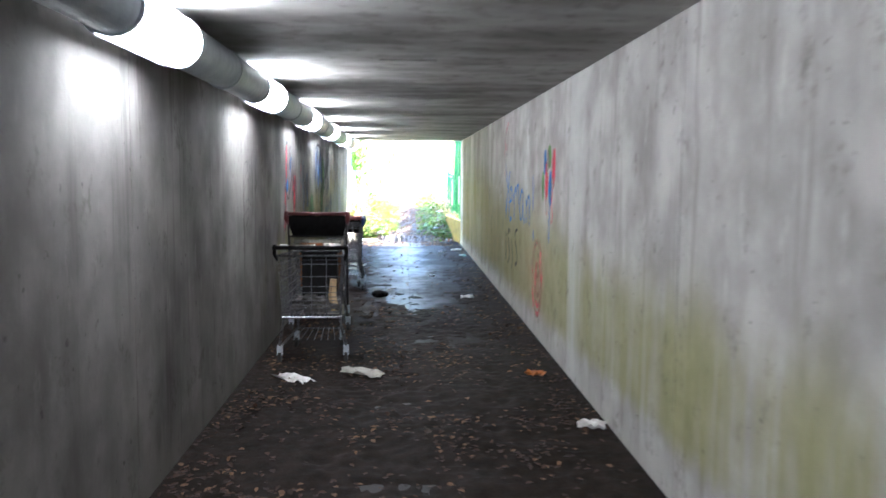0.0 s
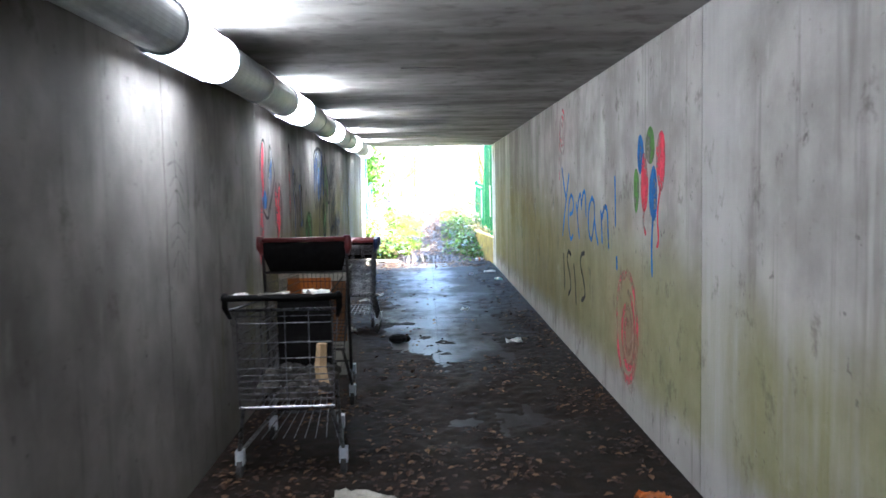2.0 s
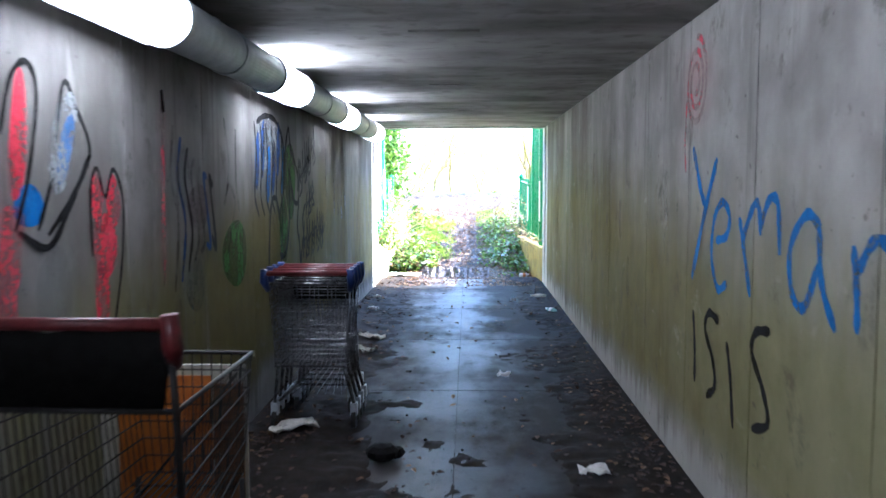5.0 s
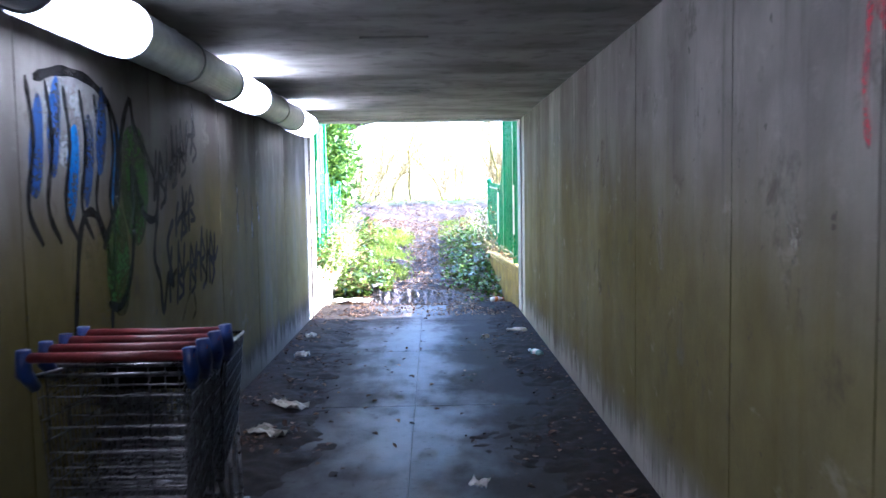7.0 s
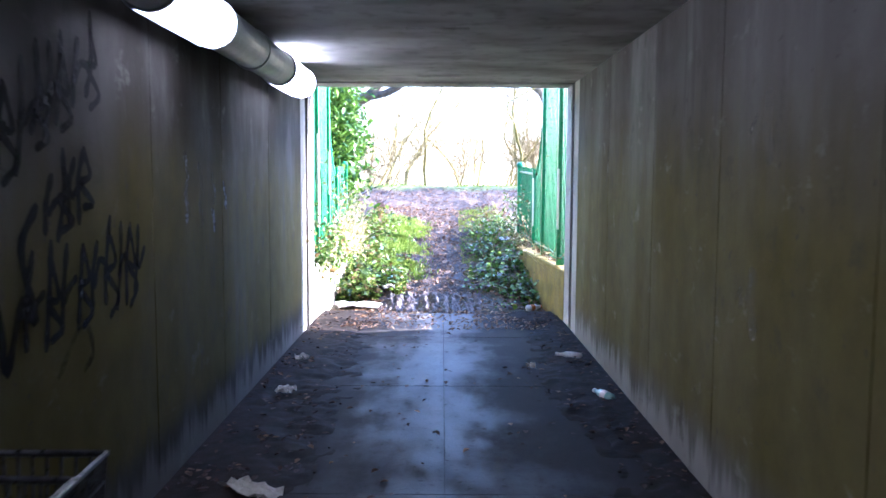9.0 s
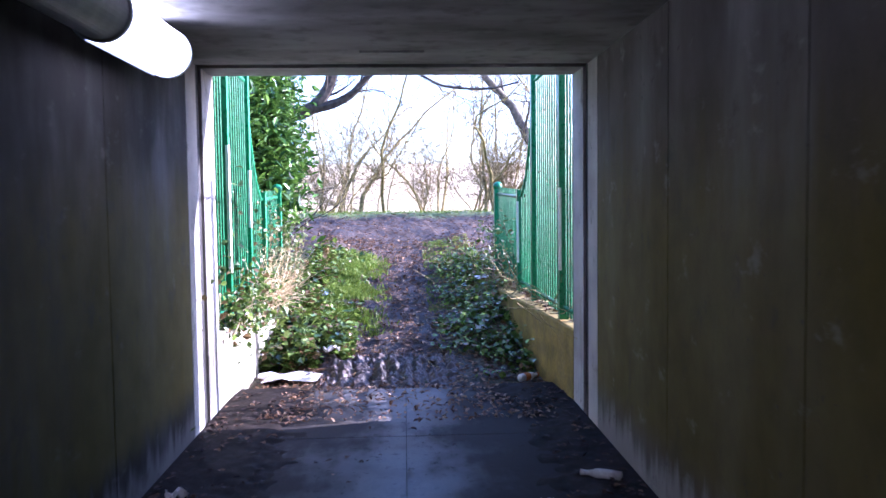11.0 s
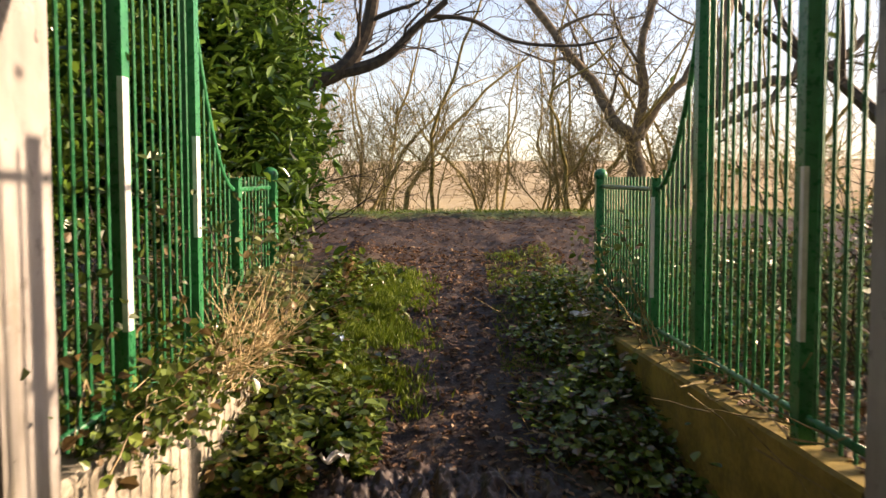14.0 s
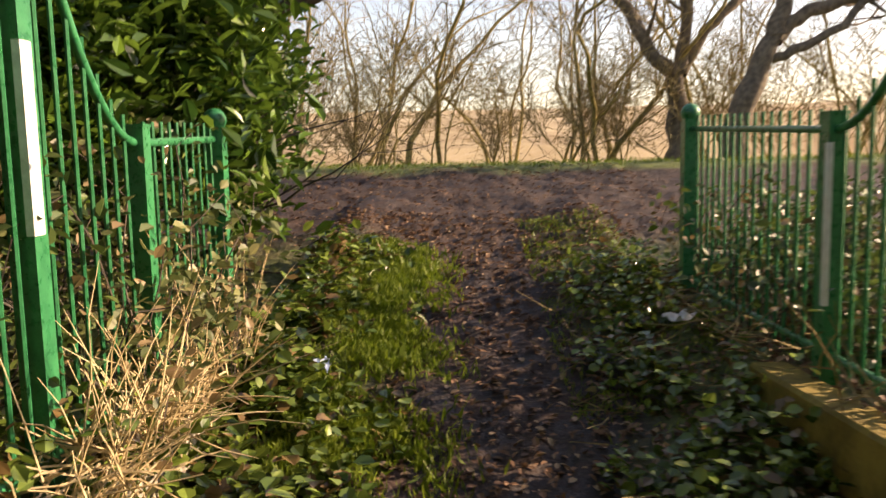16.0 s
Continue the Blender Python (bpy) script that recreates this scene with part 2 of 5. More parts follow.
# yellow copy of the bark: low sunlight mixed into the colour
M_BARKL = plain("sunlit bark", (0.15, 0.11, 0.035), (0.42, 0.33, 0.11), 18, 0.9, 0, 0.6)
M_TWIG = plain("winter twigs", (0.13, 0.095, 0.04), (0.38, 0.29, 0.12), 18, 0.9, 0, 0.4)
M_TRUNK = plain("grey brown bark", (0.06, 0.045, 0.03), (0.22, 0.17, 0.11), 14, 0.9, 0, 0.9)
M_STRAW = leafy("dead stalks", (0.42, 0.31, 0.15), (0.8, 0.66, 0.4), 0.7, 0.15)
M_IVY = leafy("ivy leaves", (0.03, 0.07, 0.011), (0.24, 0.33, 0.06), 0.25, 0.2, (0.2, 0.12, 0.05))
M_BRAMBLE = leafy("bramble leaves", (0.03, 0.06, 0.015), (0.15, 0.21, 0.05), 0.4, 0.25, (0.22, 0.15, 0.07))
M_LAUREL = leafy("laurel leaves", (0.012, 0.045, 0.008), (0.13, 0.23, 0.03), 0.2, 0.2)
M_GRASS = leafy("grass blades", (0.075, 0.14, 0.009), (0.28, 0.36, 0.04), 0.5, 0.4)
M_FALLEN = leafy("fallen leaves", (0.07, 0.035, 0.018), (0.28, 0.15, 0.07), 0.7, 0.1, (0.4, 0.27, 0.15))
M_DEAD = leafy("dead leaves", (0.015, 0.008, 0.005), (0.07, 0.034, 0.017), 0.85, 0.0, (0.17, 0.095, 0.045))

rng = np.random.default_rng(7)


# ---- mesh helpers ----
def mesh_object(name, verts, faces, material, parent=None, smooth=False, label=""):
    me = bpy.data.meshes.new(name)
    me.from_pydata([tuple(v) for v in verts], [], faces)
    me.update()
    me.materials.append(material)
    if smooth:
        me.polygons.foreach_set("use_smooth", [True] * len(me.polygons))
    ob = new(name, me)
    if parent:
        ob.parent = parent
    return tagged(ob, label)


class Shape:
    """Collects boxes, rods and rings into one mesh."""

    def __init__(self):
        self.v, self.f = [], []

    def box(self, a, b):
        k = len(self.v)
        self.v += [(x, y, z) for z in (a[2], b[2]) for y in (a[1], b[1]) for x in (a[0], b[0])]
        self.f += [tuple(k + i for i in q) for q in ((0, 2, 3, 1), (4, 5, 7, 6), (0, 1, 5, 4), (2, 6, 7, 3), (0, 4, 6, 2), (1, 3, 7, 5))]
        return self

    def rod(self, p, q, r, sides=6, r2=None, caps=True):
        return self.tube([p, q], [r, r if r2 is None else r2], sides, caps)

    def tube(self, pts, radii, sides=6, caps=True):
        pts = [Vector(p) for p in pts]
        if not hasattr(radii, "__len__"):
            radii = [radii] * len(pts)
        k = len(self.v)
        up = None
        for i, p in enumerate(pts):
            d = (pts[min(i + 1, len(pts) - 1)] - pts[max(i - 1, 0)]).normalized()
            if up is None:
                up = d.orthogonal().normalized()
            up = (up - d * up.dot(d)).normalized()
            side = d.cross(up)
            for s in range(sides):
                a = 2 * math.pi * s / sides
                self.v.append(tuple(p + (up * math.cos(a) + side * math.sin(a)) * radii[i]))
        for i in range(len(pts) - 1):
            for s in range(sides):
                n = (s + 1) % sides
                self.f.append((k + i * sides + s, k + i * sides + n, k + (i + 1) * sides + n, k + (i + 1) * sides + s))
        if caps:
            self.f.append(tuple(k + s for s in reversed(range(sides))))
            self.f.append(tuple(k + (len(pts) - 1) * sides + s for s in range(sides)))
        return self

    def ball(self, c, r, n=10, squash=1.0):
        k = len(self.v)
        m = n // 2
        for i in range(m + 1):
            e = math.pi * i / m
            for j in range(n):
                a = 2 * math.pi * j / n
                self.v.append((c[0] + r * math.sin(e) * math.cos(a), c[1] + r * math.sin(e) * math.sin(a), c[2] + r * squash * math.cos(e)))
        for i in range(m):
            for j in range(n):
                self.f.append((k + i * n + j, k + (i + 1) * n + j, k + (i + 1) * n + (j + 1) % n, k + i * n + (j + 1) % n))
        return self

    def make(self, name, material, parent=None, label="", smooth=False):
        return mesh_object(name, self.v, self.f, material, parent, smooth, label)


def thing(name, label, category, group="", at=None):
    ob = new(name)
    if at is not None:
        ob.matrix_basis = at
    return tagged(ob, label, category, group)


def curve(points, steps=6):
    """A smooth line through a few points."""
    p = [np.array(q, float) for q in points]
    p = [2 * p[0] - p[1]] + p + [2 * p[-1] - p[-2]]
    out = []
    for i in range(1, len(p) - 2):
        for s in range(steps):
            t = s / steps
            out.append(0.5 * (2 * p[i] + (p[i + 1] - p[i - 1]) * t + (2 * p[i - 1] - 5 * p[i] + 4 * p[i + 1] - p[i + 2]) * t * t + (3 * p[i] - p[i - 1] - 3 * p[i + 1] + p[i + 2]) * t ** 3))
    out.append(p[-2])
    return out


def leaves(name, centres, size, material, parent=None, flat=0.0, slim=0.55, seed=1, up=None):
    """Many small folded leaves, one at each centre; flat draws them towards lying level."""
    g = np.random.default_rng(seed)
    c = np.asarray(centres, float)
    n = len(c)
    d = g.normal(size=(n, 3))
    d[:, 2] *= 1 - flat
    if up is not None:
        d = d * 0.35 + np.array(up)
    d /= np.linalg.norm(d, axis=1)[:, None]
    side = np.cross(d, g.normal(size=(n, 3)) * (1 - flat) + np.array((0, 0, flat * 3 + 0.001)))
    side /= np.linalg.norm(side, axis=1)[:, None] + 1e-9
    nor = np.cross(side, d)
    s = (size * g.uniform(0.6, 1.35, n))[:, None]
    droop = nor * s * g.uniform(-0.2, 0.08, (n, 1))
    if slim < 0.2:      # a blade
        rows = [c - d * s * 0.5, c + side * s * slim * 0.5, c + d * s * 0.5 + droop * 2, c - side * s * slim * 0.5]
        f = ((0, 1, 2), (0, 2, 3))
    else:               # a rounded leaf folded along its rib
        w, lift = side * s * slim * 0.5, nor * s * 0.1
        rows = [c - d * s * 0.5, c - d * s * 0.22 + w * 0.85 + lift, c + d * s * 0.15 + w + lift, c + d * s * 0.5 + droop, c + d * s * 0.15 - w + lift, c - d * s * 0.22 - w * 0.85 + lift]
        f = ((0, 1, 2), (0, 2, 3), (0, 3, 4), (0, 4, 5))
    v = np.stack(rows, axis=1)
    k = np.arange(n)[:, None] * len(rows)
    f = np.concatenate([k + q for q in f]).tolist()
    return mesh_object(name, v.reshape(-1, 3).tolist(), f, material, parent)


# ---- tunnel ----
def wall(name, side, material, joints, label):
    base = Shape().box((min(side * (W + 0.02), side * (W + 0.35)), BACK, -0.1), (max(side * (W + 0.02), side * (W + 0.35)), L, H + 0.05)).make(name, M_DARK)
    tagged(base, label, "wall", kind="structure")
    for a, b in zip(joints, joints[1:]):
        g = 0.005
        if a == 17.53:
            continue
        lo, hi = sorted((side * W, side * (W + 0.021)))
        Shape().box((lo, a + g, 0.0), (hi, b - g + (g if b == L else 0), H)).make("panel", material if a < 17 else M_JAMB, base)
    return base


JOINTS = [BACK, -6.6, -4.2, -1.8, 0.6, 3.1, 5.69, 6.75, 7.77, 8.77, 9.75, 10.72, 12.1, 13.45, 14.6, 15.9, 17.27, 17.53, 17.67, L]
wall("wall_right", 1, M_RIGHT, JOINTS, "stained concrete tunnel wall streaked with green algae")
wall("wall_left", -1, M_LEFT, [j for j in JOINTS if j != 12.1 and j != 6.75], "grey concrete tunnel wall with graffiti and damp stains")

slots = [(y, 0.035) for y in (-0.1, 2.4, 4.9, 7.5, 9.97, 12.4, 14.8, 17.1)]
s = Shape()
cuts = sorted([BACK, L, 17.53, 17.67] + [v for y, h in slots for v in (y - h, y + h)])
for a, b in zip(cuts, cuts[1:]):
    mid = (a + b) / 2
    slot, ring = any(abs(mid - y) < h for y, h in slots), 17.53 < mid < 17.67
    for p, q in ((-W - 0.02, -0.2), (-0.2, 0.19), (0.19, W + 0.02)):
        up = 0.05 if slot and p == -0.2 else 0.025 if ring else 0.0
        k = len(s.v)
        if up:
            s.box((p, a, H + up), (q, b, H + up + 0.01))
            s.box((p, a, H), (q, a + 0.002, H + up)).box((p, b - 0.002, H), (q, b, H + up))
        else:
            s.v += [(p, a, H), (q, a, H), (q, b, H), (p, b, H)]
            s.f.append((k, k + 3, k + 2, k + 1))
s.box((-W - 0.35, BACK, H + 0.061), (W + 0.35, L, H + 0.35))
tagged(s.make("ceiling", M_CEIL), "shuttered concrete tunnel ceiling with dark slots", "ceiling", kind="structure")
tagged(Shape().box((-W - 0.3, BACK - 0.3, -0.1), (W + 0.3, BACK - 0.001, H + 0.3)).make("wall_back", M_LEFT), "plain concrete wall closing the tunnel", "wall", kind="structure")

floor = tagged(Shape().box((-W - 0.1, BACK, -0.3), (W + 0.1, 18.62, -0.012)).make("floor", M_DARK), "worn concrete floor of wet dirty slabs", "floor", kind="structure")
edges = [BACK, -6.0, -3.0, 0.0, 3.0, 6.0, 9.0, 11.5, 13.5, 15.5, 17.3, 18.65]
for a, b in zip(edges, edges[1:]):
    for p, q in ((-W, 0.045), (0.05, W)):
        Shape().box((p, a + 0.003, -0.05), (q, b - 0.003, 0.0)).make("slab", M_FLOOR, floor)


def patch(x, y):
    """How thick the dirt lies on the tunnel floor."""
    e = max(0.0, -x - 0.42) * 1.5 if x < 0 else max(0.0, x - 0.66) * 1.7
    # more dirt below the trolleys, its black also standing for their shadow
    e += 0.5 * max(0.0, -x - 0.35) * math.exp(-((y - 7.4) / 2.6) ** 4)
    middle = 0.5 * math.exp(-((y - 5.8) / 3.6) ** 2) - 0.26 * math.exp(-((x - 0.12) / 0.5) ** 2) * min(1.0, max(0.0, (y - 8.6) / 3.5))
    n = noise.noise(Vector((x * 1.6, y * 0.9, 0))) * 0.5 + noise.noise(Vector((x * 5, y * 4, 3))) * 0.32 + noise.noise(Vector((x * 15, y * 13, 5))) * 0.2
    return e * 0.75 + middle + n - (0.11 if y < 13 else 0.2) + 1.6 * max(0.0, abs(x) - 1.08) - 0.1 * max(0, y - 12) / 5 * (abs(x) < 0.8) + 0.3 * max(0.0, y - 17.7)


xs, ys = np.linspace(-W + 0.001, W - 0.001, 90), np.linspace(0.5, 18.6, 570)
verts = [(x, y, min(max(patch(x, y), -0.2) * 0.07, 0.035)) for y in ys for x in xs]
nx = len(xs)
faces = []
for j in range(len(ys) - 1):
    for i in range(nx - 1):
        q = (j * nx + i, j * nx + i + 1, (j + 1) * nx + i + 1, (j + 1) * nx + i)
        if max(verts[k][2] for k in q) > -0.004:
            faces.append(q)
tagged(mesh_object("mud", verts, faces, M_DIRT, smooth=True), "patches of dark wet mud along the tunnel floor", "mud", kind="stuff")

pts = []
while len(pts) < 5200:
    x, y = rng.uniform(-W + 0.03, W - 0.03), rng.uniform(1.5, 18.4)
    d = patch(x, y)
    heap = noise.noise(Vector((x * 2.2, y * 1.7, 15))) + 0.5 * noise.noise(Vector((x * 6, y * 5, 16)))
    if rng.random() < (0.06 + 1.3 * max(0, d + 0.1)) * max(0.08, 0.35 + 1.6 * heap):
        pts.append((x, y, 0.012 + max(0, min(d * 0.07, 0.035))))
tagged(leaves("leaf_litter", pts, 0.04, M_DEAD, flat=0.85, slim=0.65, seed=3), "brown dead leaves trodden into the tunnel floor", "leaves", kind="stuff")
clods = Shape()
for _ in range(500):
    x, y = rng.uniform(-W + 0.05, W - 0.05), rng.uniform(2.0, 17.5)
    if patch(x, y) > -0.12:
        clods.ball((x, y, 0.01), rng.uniform(0.004, 0.014), 6, 0.7)
tagged(clods.make("clods", M_DIRT), "small lumps of dirt on the tunnel floor", "dirt", kind="stuff")

# tubular lights along the left corner
LX, LZ, LR, LH = -1.09, 2.235, 0.115, 0.43
ENDS = [-4.6, -2.0, 0.6, 3.22, 5.98, 8.74, 11.28, 13.8, 16.24]
light = thing("tunnel_light", "glowing white tubular light along the top of the wall", "light", "row of tunnel lights", pose(LX, ENDS[0] - LH, LZ))
Shape().rod((0, -LH, 0), (0, LH, 0), LR, 24).make("diffuser", M_LAMP, light, smooth=False)
# unseen shield added behind each lamp to cut the hot patch on the wall
back = Shape()
for i in range(9):
    a = radians(135 + 105 * i / 8)
    for rr in (LR + 0.006, LR + 0.014):
        for e in (-LH, LH):
            back.v.append((rr * math.cos(a), e, rr * math.sin(a)))
for i in range(8):
    k = i * 4
    back.f += [(k, k + 1, k + 5, k + 4), (k + 2, k + 6, k + 7, k + 3)]
back.f += [(0, 2, 3, 1), (32, 33, 35, 34)]
back.make("wall_shield", M_STEEL, light, "unseen plate added to keep the light off the wall")
for e in (-LH, LH):
    Shape().rod((0, e - 0.012, 0), (0, e + 0.012, 0), LR + 0.006, 24).make("end_ring", M_STEEL, light)
Shape().box((-0.1, -0.05, LR * 0.8), (-0.04, 0.05, H - LZ)).make("bracket", M_STEEL, light)
for e in ENDS[1:]:
    copy_thing(light, pose(LX, e - LH, LZ))
for a, b in zip([BACK] + ENDS, [e - 2 * LH for e in ENDS]):
    tube = thing("trunking", "grey metal tube joining the tunnel lights", "trunking", "lengths of light trunking", pose(LX, (a + b) / 2, LZ))
    h = (b - a) / 2 - 0.014
    Shape().rod((0, -h, 0), (0, h, 0), LR - 0.004, 40).make("casing", M_STEEL, tube)
    Shape().rod((0, -0.02, 0), (0, 0.02, 0), LR + 0.004, 24).make("strap", M_STEEL, tube)
    Shape().box((-0.1, -0.04, LR * 0.8), (-0.04, 0.04, H - LZ)).make("bracket", M_STEEL, tube)


# ---- graffiti ----
INKS = {}


def ink(name, colour, cover=0.5):
    INKS.setdefault(name, spray(name + " spray paint", colour, cover))
    return INKS[name]


BLUE, RED, GREEN, BLACK, PINK = (ink("blue", (0.015, 0.15, 0.46), 0.7), ink("red", (0.72, 0.05, 0.09), 0.5), ink("green", (0.10, 0.26, 0.05), 0.65),
                                 ink("black", (0.006, 0.006, 0.007), 0.95), ink("faded red", (0.72, 0.1, 0.14), 0.3))
PALE, DBLUE, OLIVE, FBLACK = ink("pale", (0.3, 0.32, 0.33), 0.3), ink("deep blue", (0.018, 0.06, 0.19), 0.7), ink("moss green", (0.055, 0.13, 0.03), 0.6), ink("worn black", (0.02, 0.02, 0.022), 0.25)
layer = [0]


def stroke(parent, side, points, width, paint, smooth=True):
    """A sprayed line on the wall through (along, height) points."""
    layer[0] += 1
    x = side * (W - 0.002 - 0.0002 * (layer[0] % 12))
    line = curve(points, 5) if smooth and len(points) > 2 else [np.array(p, float) for p in points]
    v, f = [], []
    for i, p in enumerate(line):
        d = line[min(i + 1, len(line) - 1)] - line[max(i - 1, 0)]
        d = d / (np.linalg.norm(d) + 1e-9)
        w = width * (0.5 + 0.08 * math.sin(i * 1.7)) * (0.6 if i in (0, len(line) - 1) else 1)
        v += [(x, p[0] - d[1] * w, p[1] + d[0] * w), (x, p[0] + d[1] * w, p[1] - d[0] * w)]
    for i in range(len(line) - 1):
        q = (2 * i, 2 * i + 1, 2 * i + 3, 2 * i + 2)
        f.append(q)
    return mesh_object("stroke", v, f, paint, parent)


def blob(parent, side, y, z, ry, rz, paint, lean=0.0):
    """A sprayed solid oval."""
    layer[0] += 1
    x = side * (W - 0.002 - 0.0002 * (layer[0] % 12))
    v = [(x, y, z)]
    for i in range(28):
        a = 2 * math.pi * i / 28
        k = 1 + 0.05 * math.sin(3 * a + y * 9)
        v.append((x, y + ry * k * math.cos(a) + lean * math.sin(a), z + rz * k * math.sin(a)))
    return mesh_object("fill", v, [(0, 1 + i, 1 + (i + 1) % 28) for i in range(28)], paint, parent)


def rings(parent, side, y, z, ry, rz, turns, width, paint, shrink=0.8):
    pts = []
    for i in range(int(turns * 14) + 1):
        a, k = math.pi / 2 + 2 * math.pi * i / 14, 1 - shrink * i / (turns * 14)
        pts.append((y + ry * k * math.cos(a), z + rz * k * math.sin(a)))
    return stroke(parent, side, pts, width, paint)


def writing(label):
    return thing("graffiti", label, "graffiti")


g = writing("sprayed bunch of red, blue and green balloons on the wall")
for y, z, ry, rz, c in ((6.89, 1.53, 0.065, 0.14, GREEN), (6.79, 1.75, 0.075, 0.12, BLUE), (6.58, 1.79, 0.1, 0.11, GREEN), (6.70, 1.57, 0.08, 0.18, RED), (6.36, 1.70, 0.09, 0.17, RED), (6.51, 1.51, 0.085, 0.16, BLUE)):
    blob(g, 1, y, z, ry, rz, c)
stroke(g, 1, [(6.51, 1.40), (6.54, 1.2), (6.53, 1.02)], 0.035, BLUE)
stroke(g, 1, [(6.70, 1.42), (6.72, 1.33), (6.66, 1.26)], 0.035, RED)
stroke(g, 1, [(6.36, 1.55), (6.42, 1.4), (6.40, 1.25), (6.44, 1.2)], 0.03, RED)

g = writing("blue sprayed word Yeman! on the concrete wall")
for p, w in (([(9.66, 1.75), (9.52, 1.54), (9.44, 1.46)], 0.06), ([(9.26, 1.68), (9.44, 1.42), (9.64, 1.08)], 0.06),
             ([(9.26, 1.3), (9.11, 1.33), (9.07, 1.42), (9.17, 1.48), (9.29, 1.4), (9.32, 1.22), (9.22, 1.08), (9.09, 1.12)], 0.05),
             ([(8.94, 1.42), (8.88, 1.3), (8.79, 1.1)], 0.05), ([(8.90, 1.32), (8.79, 1.46), (8.72, 1.48), (8.69, 1.36)], 0.05), ([(8.70, 1.38), (8.61, 1.5), (8.52, 1.49), (8.49, 1.3)], 0.05),
             ([(8.15, 1.42), (8.26, 1.46), (8.39, 1.34), (8.37, 1.18), (8.26, 1.14), (8.16, 1.3)], 0.05), ([(8.16, 1.42), (8.13, 1.24), (8.02, 1.1)], 0.05),
             ([(7.92, 1.38), (7.89, 1.24), (7.88, 1.12)], 0.05), ([(7.89, 1.3), (7.80, 1.4), (7.71, 1.38), (7.68, 1.24), (7.66, 1.1)], 0.05),
             ([(7.46, 1.63), (7.45, 1.45), (7.45, 1.27)], 0.045), ([(7.42, 1.07), (7.41, 1.03), (7.41, 0.97)], 0.055)):
    stroke(g, 1, p, w * 0.8, BLUE)

g = writing("thin black sprayed letters ISIS below the blue word")
for p in ([(9.6, 0.92), (9.56, 0.74), (9.55, 0.56)], [(9.18, 0.93), (9.33, 0.95), (9.39, 0.86), (9.26, 0.74), (9.22, 0.62), (9.35, 0.54)],
          [(9.07, 0.86), (9.01, 0.72), (8.96, 0.5)], [(8.56, 1.0), (8.71, 0.97), (8.75, 0.88), (8.62, 0.76), (8.56, 0.64), (8.73, 0.57)]):
    stroke(g, 1, p, 0.04, BLACK)

g = writing("faded red sprayed spiral low on the wall")
rings(g, 1, 7.15, 0.62, 0.28, 0.37, 1.0, 0.06, PINK, 0.05)
rings(g, 1, 7.12, 0.58, 0.2, 0.28, 2.2, 0.05, PINK)
blob(g, 1, 7.06, 0.5, 0.17, 0.3, ink("pink haze", (0.6, 0.3, 0.28), -0.12))
g = writing("small red sprayed spiral high on the wall")
rings(g, 1, 9.64, 2.07, 0.19, 0.23, 2.6, 0.035, PINK)
stroke(g, 1, [(9.8, 2.0), (9.82, 1.8), (9.8, 1.62)], 0.03, PINK)

g = writing("red and black sprayed letter with blue filling")
blob(g, -1, 7.98, 1.72, 0.05, 0.21, RED, 0.03)
stroke(g, -1, [(7.94, 1.5), (7.89, 1.3), (7.84, 1.02)], 0.13, PINK)
stroke(g, -1, [(7.88, 1.72), (7.95, 1.9), (8.05, 1.96), (8.10, 1.86), (8.03, 1.6), (7.94, 1.42)], 0.022, BLACK)
blob(g, -1, 8.28, 1.70, 0.045, 0.13, BLUE, 0.05)
blob(g, -1, 8.26, 1.72, 0.09, 0.18, PALE, 0.06)
blob(g, -1, 8.03, 1.5, 0.09, 0.07, BLUE)
stroke(g, -1, [(8.08, 1.42), (8.19, 1.62), (8.28, 1.92), (8.37, 1.84), (8.46, 1.68), (8.28, 1.5), (8.14, 1.4)], 0.024, BLACK)
stroke(g, -1, [(8.46, 1.68), (8.30, 1.5), (8.14, 1.36), (7.96, 1.42)], 0.028, BLACK)
blob(g, -1, 8.17, 1.2, 0.12, 0.16, ink("grey blue", (0.2, 0.27, 0.3), 0.0))
g = writing("red sprayed letter outlined in black")
for y, z, ry, rz in ((8.50, 1.52, 0.05, 0.09), (8.64, 1.5, 0.06, 0.11), (8.56, 1.33, 0.1, 0.13), (8.52, 1.14, 0.06, 0.14)):
    blob(g, -1, y, z, ry, rz, RED)
stroke(g, -1, [(8.45, 1.3), (8.45, 1.55), (8.51, 1.63), (8.57, 1.52), (8.65, 1.63), (8.73, 1.5), (8.70, 1.25), (8.61, 1.0)], 0.02, BLACK)
stroke(g, -1, [(8.46, 1.42), (8.55, 1.4), (8.59, 1.46)], 0.03, FBLACK)
g = writing("faded black and purple sprayed lettering with blue touches")
stroke(g, -1, [(9.19, 1.98), (9.17, 1.6), (9.15, 1.1)], 0.05, PINK)
stroke(g, -1, [(9.18, 2.0), (9.2, 1.9)], 0.06, BLACK, False)
for k in range(7):
    y = 9.32 + k * 0.095
    stroke(g, -1, [(y, 1.85 - 0.05 * k), (y - 0.05, 1.6), (y + 0.04, 1.4 - 0.03 * k), (y - 0.03, 1.05 + 0.04 * k)], 0.035, (FBLACK, DBLUE, BLACK, FBLACK)[k % 4])
blob(g, -1, 9.65, 1.45, 0.16, 0.12, ink("dull plum", (0.16, 0.06, 0.07), 0.2))
blob(g, -1, 9.45, 1.6, 0.08, 0.16, ink("grey blue", (0.2, 0.27, 0.3)))
blob(g, -1, 9.58, 1.05, 0.14, 0.14, ink("sea green", (0.06, 0.12, 0.12), 0.2))
g = writing("thin black sprayed figures over green stains")
